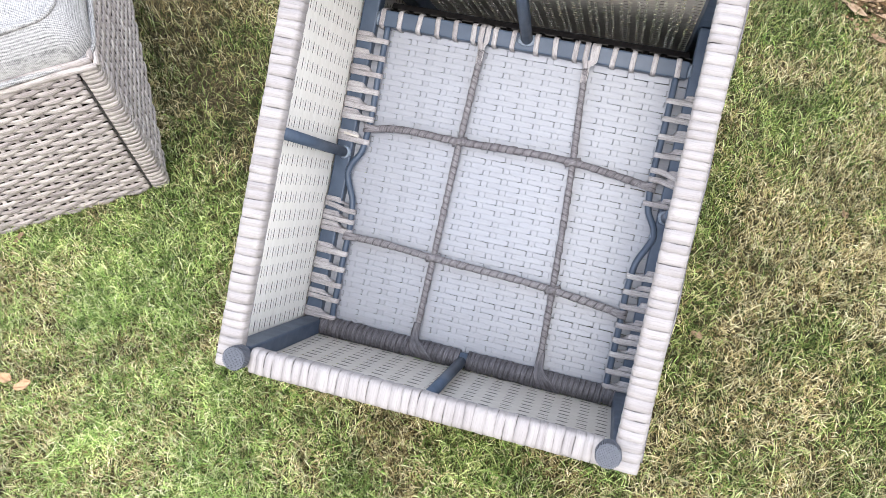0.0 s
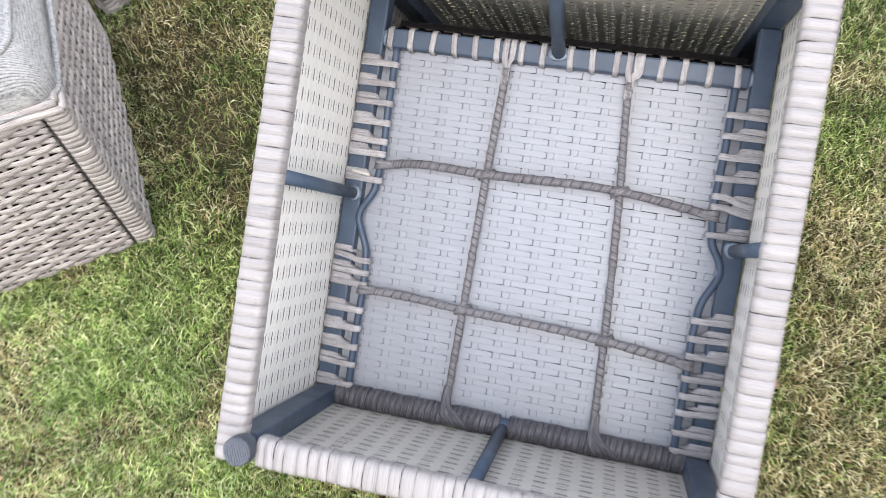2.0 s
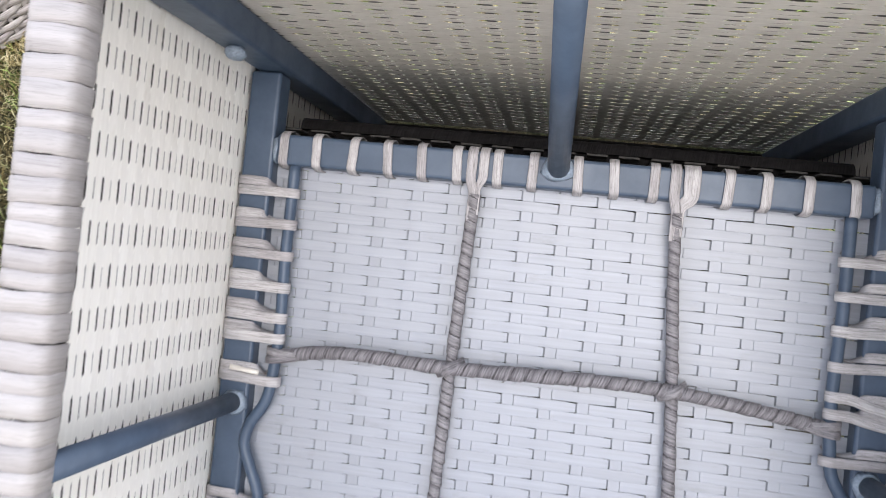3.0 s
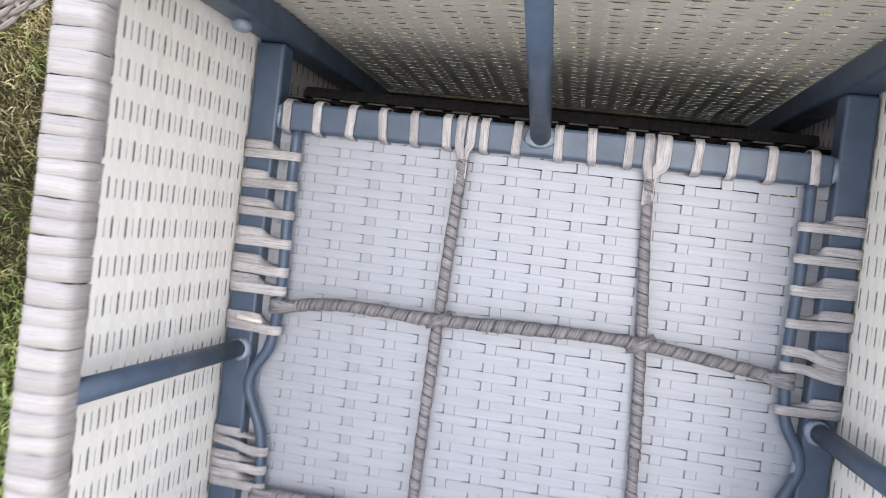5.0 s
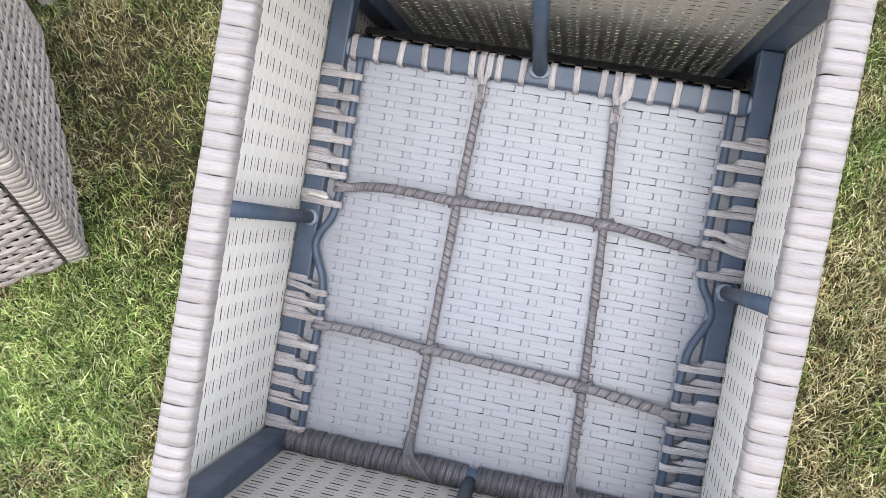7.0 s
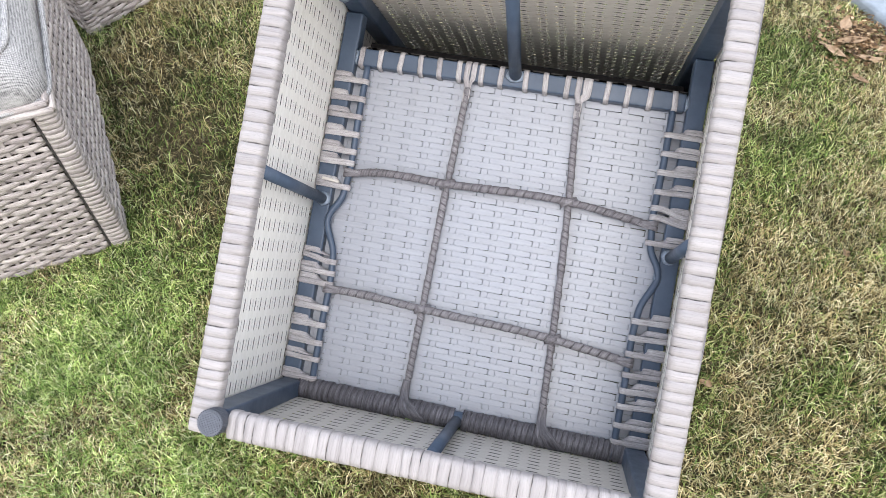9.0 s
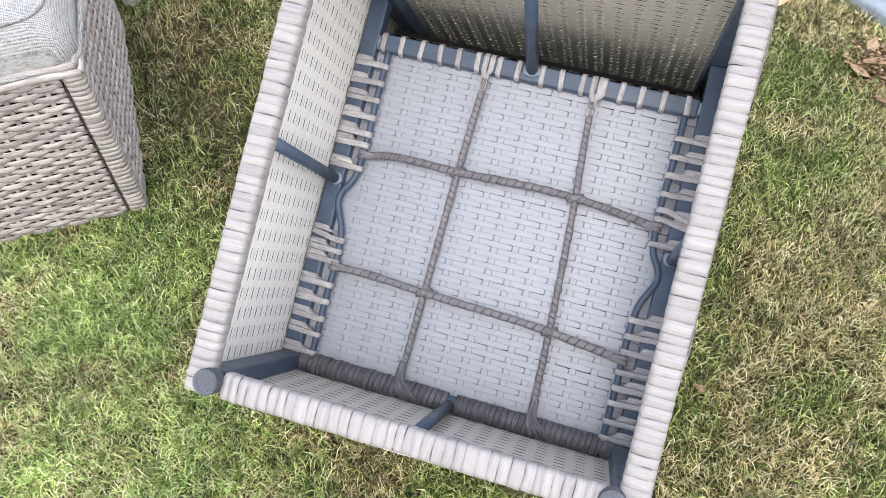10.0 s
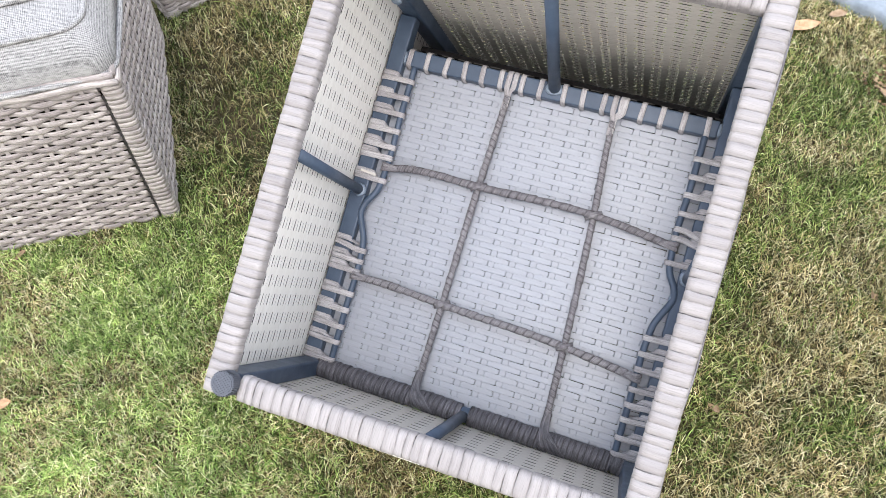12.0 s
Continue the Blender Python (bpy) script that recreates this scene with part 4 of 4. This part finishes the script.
def cushion(m, w, d, h, label):
    """A boxed cushion: edge band, domed top panel, piped seams."""
    rows = [(0.0, -0.03, 0.03), (0.002, 0.0, 0.035), (0.012, 0.006, 0.036), (h * 0.5, 0.004, 0.038), (h - 0.008, -0.034, 0.040), (h, -0.050, 0.042), (h + 0.006, -0.08, 0.05), (h + 0.016, -0.14, 0.06), (h + 0.020, -0.30, 0.06)]
    V, faces = [], []
    for z, grow, r in rows:
        for x, y in rounded_ring(w + grow, d + grow, max(0.02, r)):
            V.append((x, y, z + 0.003 * noise.noise(Vector((x * 9, y * 9, z)))))
    k = len(V) // len(rows)
    for i in range(len(rows) - 1):
        for j in range(k):
            faces.append((i * k + j, i * k + (j + 1) % k, (i + 1) * k + (j + 1) % k, (i + 1) * k + j))
    faces.append(tuple(range((len(rows) - 1) * k, len(rows) * k)))
    faces.append(tuple(range(k))[::-1])
    c = thing("seat_cushion", m, label, "cushion", "", mesh_from("seat_cushion", V, faces), FABRIC)
    for z, grow, r in ((0.004, 0.004, 0.036), (h, -0.048, 0.042)):
        ring = rounded_ring(w + grow, d + grow, r)
        P = [(x, y, z + 0.003 * noise.noise(Vector((x * 9, y * 9, z)))) for x, y in ring]
        P = [tuple((Vector(P[21]) + Vector(P[22])) / 2)] + P[22:] + P[:22]
        P = [p for i, p in enumerate(P) if i == 0 or (Vector(p) - Vector(P[i - 1])).length > 0.001] + [P[0]]
        part("piping", twisted("piping", P, 0.0050, 0.006, 0.12, 10, 0.0024), FABRIC, c)
    return c


woven_stool(STOOL_PLACE, "grey-beige rattan stool with a grey cushion, on the grass", "rattan stools")
cushion(STOOL_PLACE @ Matrix.Translation((0.008, 0, 0.346)), 0.548, 0.515, 0.080, "grey melange fabric seat cushion with piped edges")
cushion(STOOL_PLACE @ Matrix.Translation((-0.01, 0.025, 0.444)) @ Matrix.Rotation(0.03, 4, "Z"), 0.42, 0.40, 0.045, "smaller grey fabric cushion with piping lying on another")
woven_stool(SECOND_PLACE, "second grey-beige rattan stool standing behind the first", "rattan stools")


# Things lying on the lawn
def flat_leaf(m, length, width, seed, mat, label):
    """A dry leaf: a curled pointed blade with a midrib fold."""
    r = random.Random(seed)
    n, k = 12, 5
    V, faces = [], []
    curl, twist = r.uniform(0.15, 0.5), r.uniform(-0.4, 0.4)
    for i in range(n + 1):
        t = i / n
        w = width / 2 * math.sin(math.pi * min(1, t * 0.96 + 0.03)) ** 0.75 * (1 + 0.10 * math.sin(9 * t + seed))
        for j in range(-k, k + 1):
            s = j / k
            z = abs(s) * w * curl + 0.012 * length / 0.06 * (t - 0.4) ** 2 * 1.2 + twist * s * w * (t - 0.5) + 0.0015 * math.sin(7 * t + 5 * s + seed)
            V.append(((t - 0.5) * length, s * w, z))
    q = 2 * k + 1
    for i in range(n):
        for j in range(q - 1):
            a = i * q + j
            faces.append((a, a + q, a + q + 1, a + 1))
    top = len(V)
    V += [(x, y, z - 0.0006) for x, y, z in V]
    faces += [tuple(v + top for v in f[::-1]) for f in list(faces)]
    return thing("fallen_leaf", m, label, "leaf", "fallen leaves", mesh_from("fallen_leaf", V, faces), mat)


def on_lawn(x, y, turn, z=0.012, tip=0.0, roll=0.0):
    return pose(x - z * 0.25, y - z * 1.25, z, roll, tip, turn)


flat_leaf(on_lawn(0.383, 0.912, 22, 0.018), 0.085, 0.034, 1, TAN_LEAF, "dry tan leaf lying on the grass")
flat_leaf(on_lawn(0.455, 0.974, 30, 0.016), 0.040, 0.024, 2, LEAF, "curled tan leaf lying in the grass near the slab")
flat_leaf(on_lawn(0.598, 0.838, 75, 0.022, -20), 0.034, 0.022, 3, LEAF, "pale tan leaf leaning on a patch of leaf litter")
flat_leaf(on_lawn(0.610, 0.790, 15, 0.018), 0.062, 0.020, 4, BROWN_LEAF, "dark brown curled leaf on leaf litter")
flat_leaf(on_lawn(0.572, 0.752, -40, 0.012), 0.060, 0.018, 5, LEAF, "pale dry leaf at the edge of leaf litter")
flat_leaf(on_lawn(0.640, 0.742, -5, 0.012), 0.060, 0.012, 6, LEAF, "narrow pale dry leaf on leaf litter")
flat_leaf(on_lawn(0.672, 0.775, 65, 0.012), 0.045, 0.022, 7, LEAF, "dry leaf beside the stone slab")
flat_leaf(on_lawn(0.622, 0.680, -35, 0.012), 0.036, 0.014, 8, BROWN_LEAF, "brown withered leaf in the grass")
for i, (x, y) in enumerate(((-0.733, -0.415), (-0.698, -0.418), (-0.864, -0.170), (0.582, 0.246), (0.365, -0.050))):
    flat_leaf(on_lawn(x, y, 40 * i, 0.019 if i < 2 else 0.010), (0.026 if i < 2 else 0.016) + 0.004 * (i % 3), 0.018 if i < 2 else 0.011, 20 + i, TAN_LEAF if i < 2 else LEAF if i % 2 == 0 else BROWN_LEAF, "small scrap of dry leaf in the lawn")


def litter():
    """Crumbled brown leaf bits in a patch beside the slab."""
    rs = np.random.RandomState(4)
    V, faces = [], []
    for _ in range(1500):
        a, r = rs.uniform(0, 2 * np.pi), abs(rs.normal(0, 0.042))
        x, y, z = 0.618 + r * math.cos(a) * 1.15, 0.785 + r * math.sin(a), rs.uniform(0.002, 0.020)
        s, t = rs.uniform(0.002, 0.0055), rs.uniform(0, 2 * np.pi)
        b = len(V)
        for q in range(4):
            w = t + q * np.pi / 2
            V.append((x + s * math.cos(w) * (1.3 if q % 2 else 0.8), y + s * math.sin(w) * 0.9, z + rs.uniform(-0.4, 0.4) * s))
        V.append((x, y, z - s * 0.4))
        faces += [(b, b + 1, b + 2, b + 3), (b + 4, b + 1, b), (b + 4, b + 2, b + 1), (b + 4, b + 3, b + 2), (b + 4, b, b + 3)]
    me = mesh_from("leaf_litter", V, faces, None, False)
    me.materials.append(LITTER)
    tagged(new("leaf_litter", me), "crumbled brown leaf litter and dry seed husks", "leaf litter", kind="stuff")


LITTER = blade_material("litter_bits", [(0.0, (0.045, 0.025, 0.014)), (0.4, (0.10, 0.056, 0.028)), (0.75, (0.24, 0.15, 0.085)), (1.0, (0.50, 0.37, 0.25))])
litter()


def stone_slab():
    """A flat pale stone with a rough rounded outline, sunk in the lawn's edge."""
    edge = [(0.40, 1.055), (0.432, 1.020), (0.474, 0.994), (0.515, 0.982), (0.562, 0.950), (0.600, 0.918), (0.636, 0.880), (0.662, 0.846), (0.700, 0.806), (0.78, 0.78), (0.92, 0.80), (1.04, 0.90),
            (1.06, 1.08), (0.96, 1.26), (0.76, 1.34), (0.55, 1.28), (0.43, 1.16)]
    P = smooth_line([(x, y, 0) for x, y in edge] + [(edge[0][0], edge[0][1], 0)], 0.012)[:-1]
    c = P.mean(0)
    V, faces = [], []
    rows = ((1.0, -0.02), (1.0, 0.018), (0.985, 0.026), (0.95, 0.028), (0.7, 0.030), (0.3, 0.031))
    for s, z in rows:
        for p in P:
            x, y = c[:2] + (p[:2] - c[:2]) * s
            V.append((x + 0.004 * noise.noise(Vector((x * 40, y * 40, z * 60))), y + 0.004 * noise.noise(Vector((x * 40, y * 40, 7))), z + 0.003 * noise.noise(Vector((x * 12, y * 12, 0)))))
    k = len(P)
    for i in range(len(rows) - 1):
        for j in range(k):
            faces.append((i * k + j, i * k + (j + 1) % k, (i + 1) * k + (j + 1) % k, (i + 1) * k + j))
    faces.append(tuple(range((len(rows) - 1) * k, len(rows) * k)))
    thing("stone_slab", Matrix.Identity(4), "pale blue-grey stone slab at the lawn's edge", "slab", "", mesh_from("stone_slab", V, faces), STONE)


stone_slab()
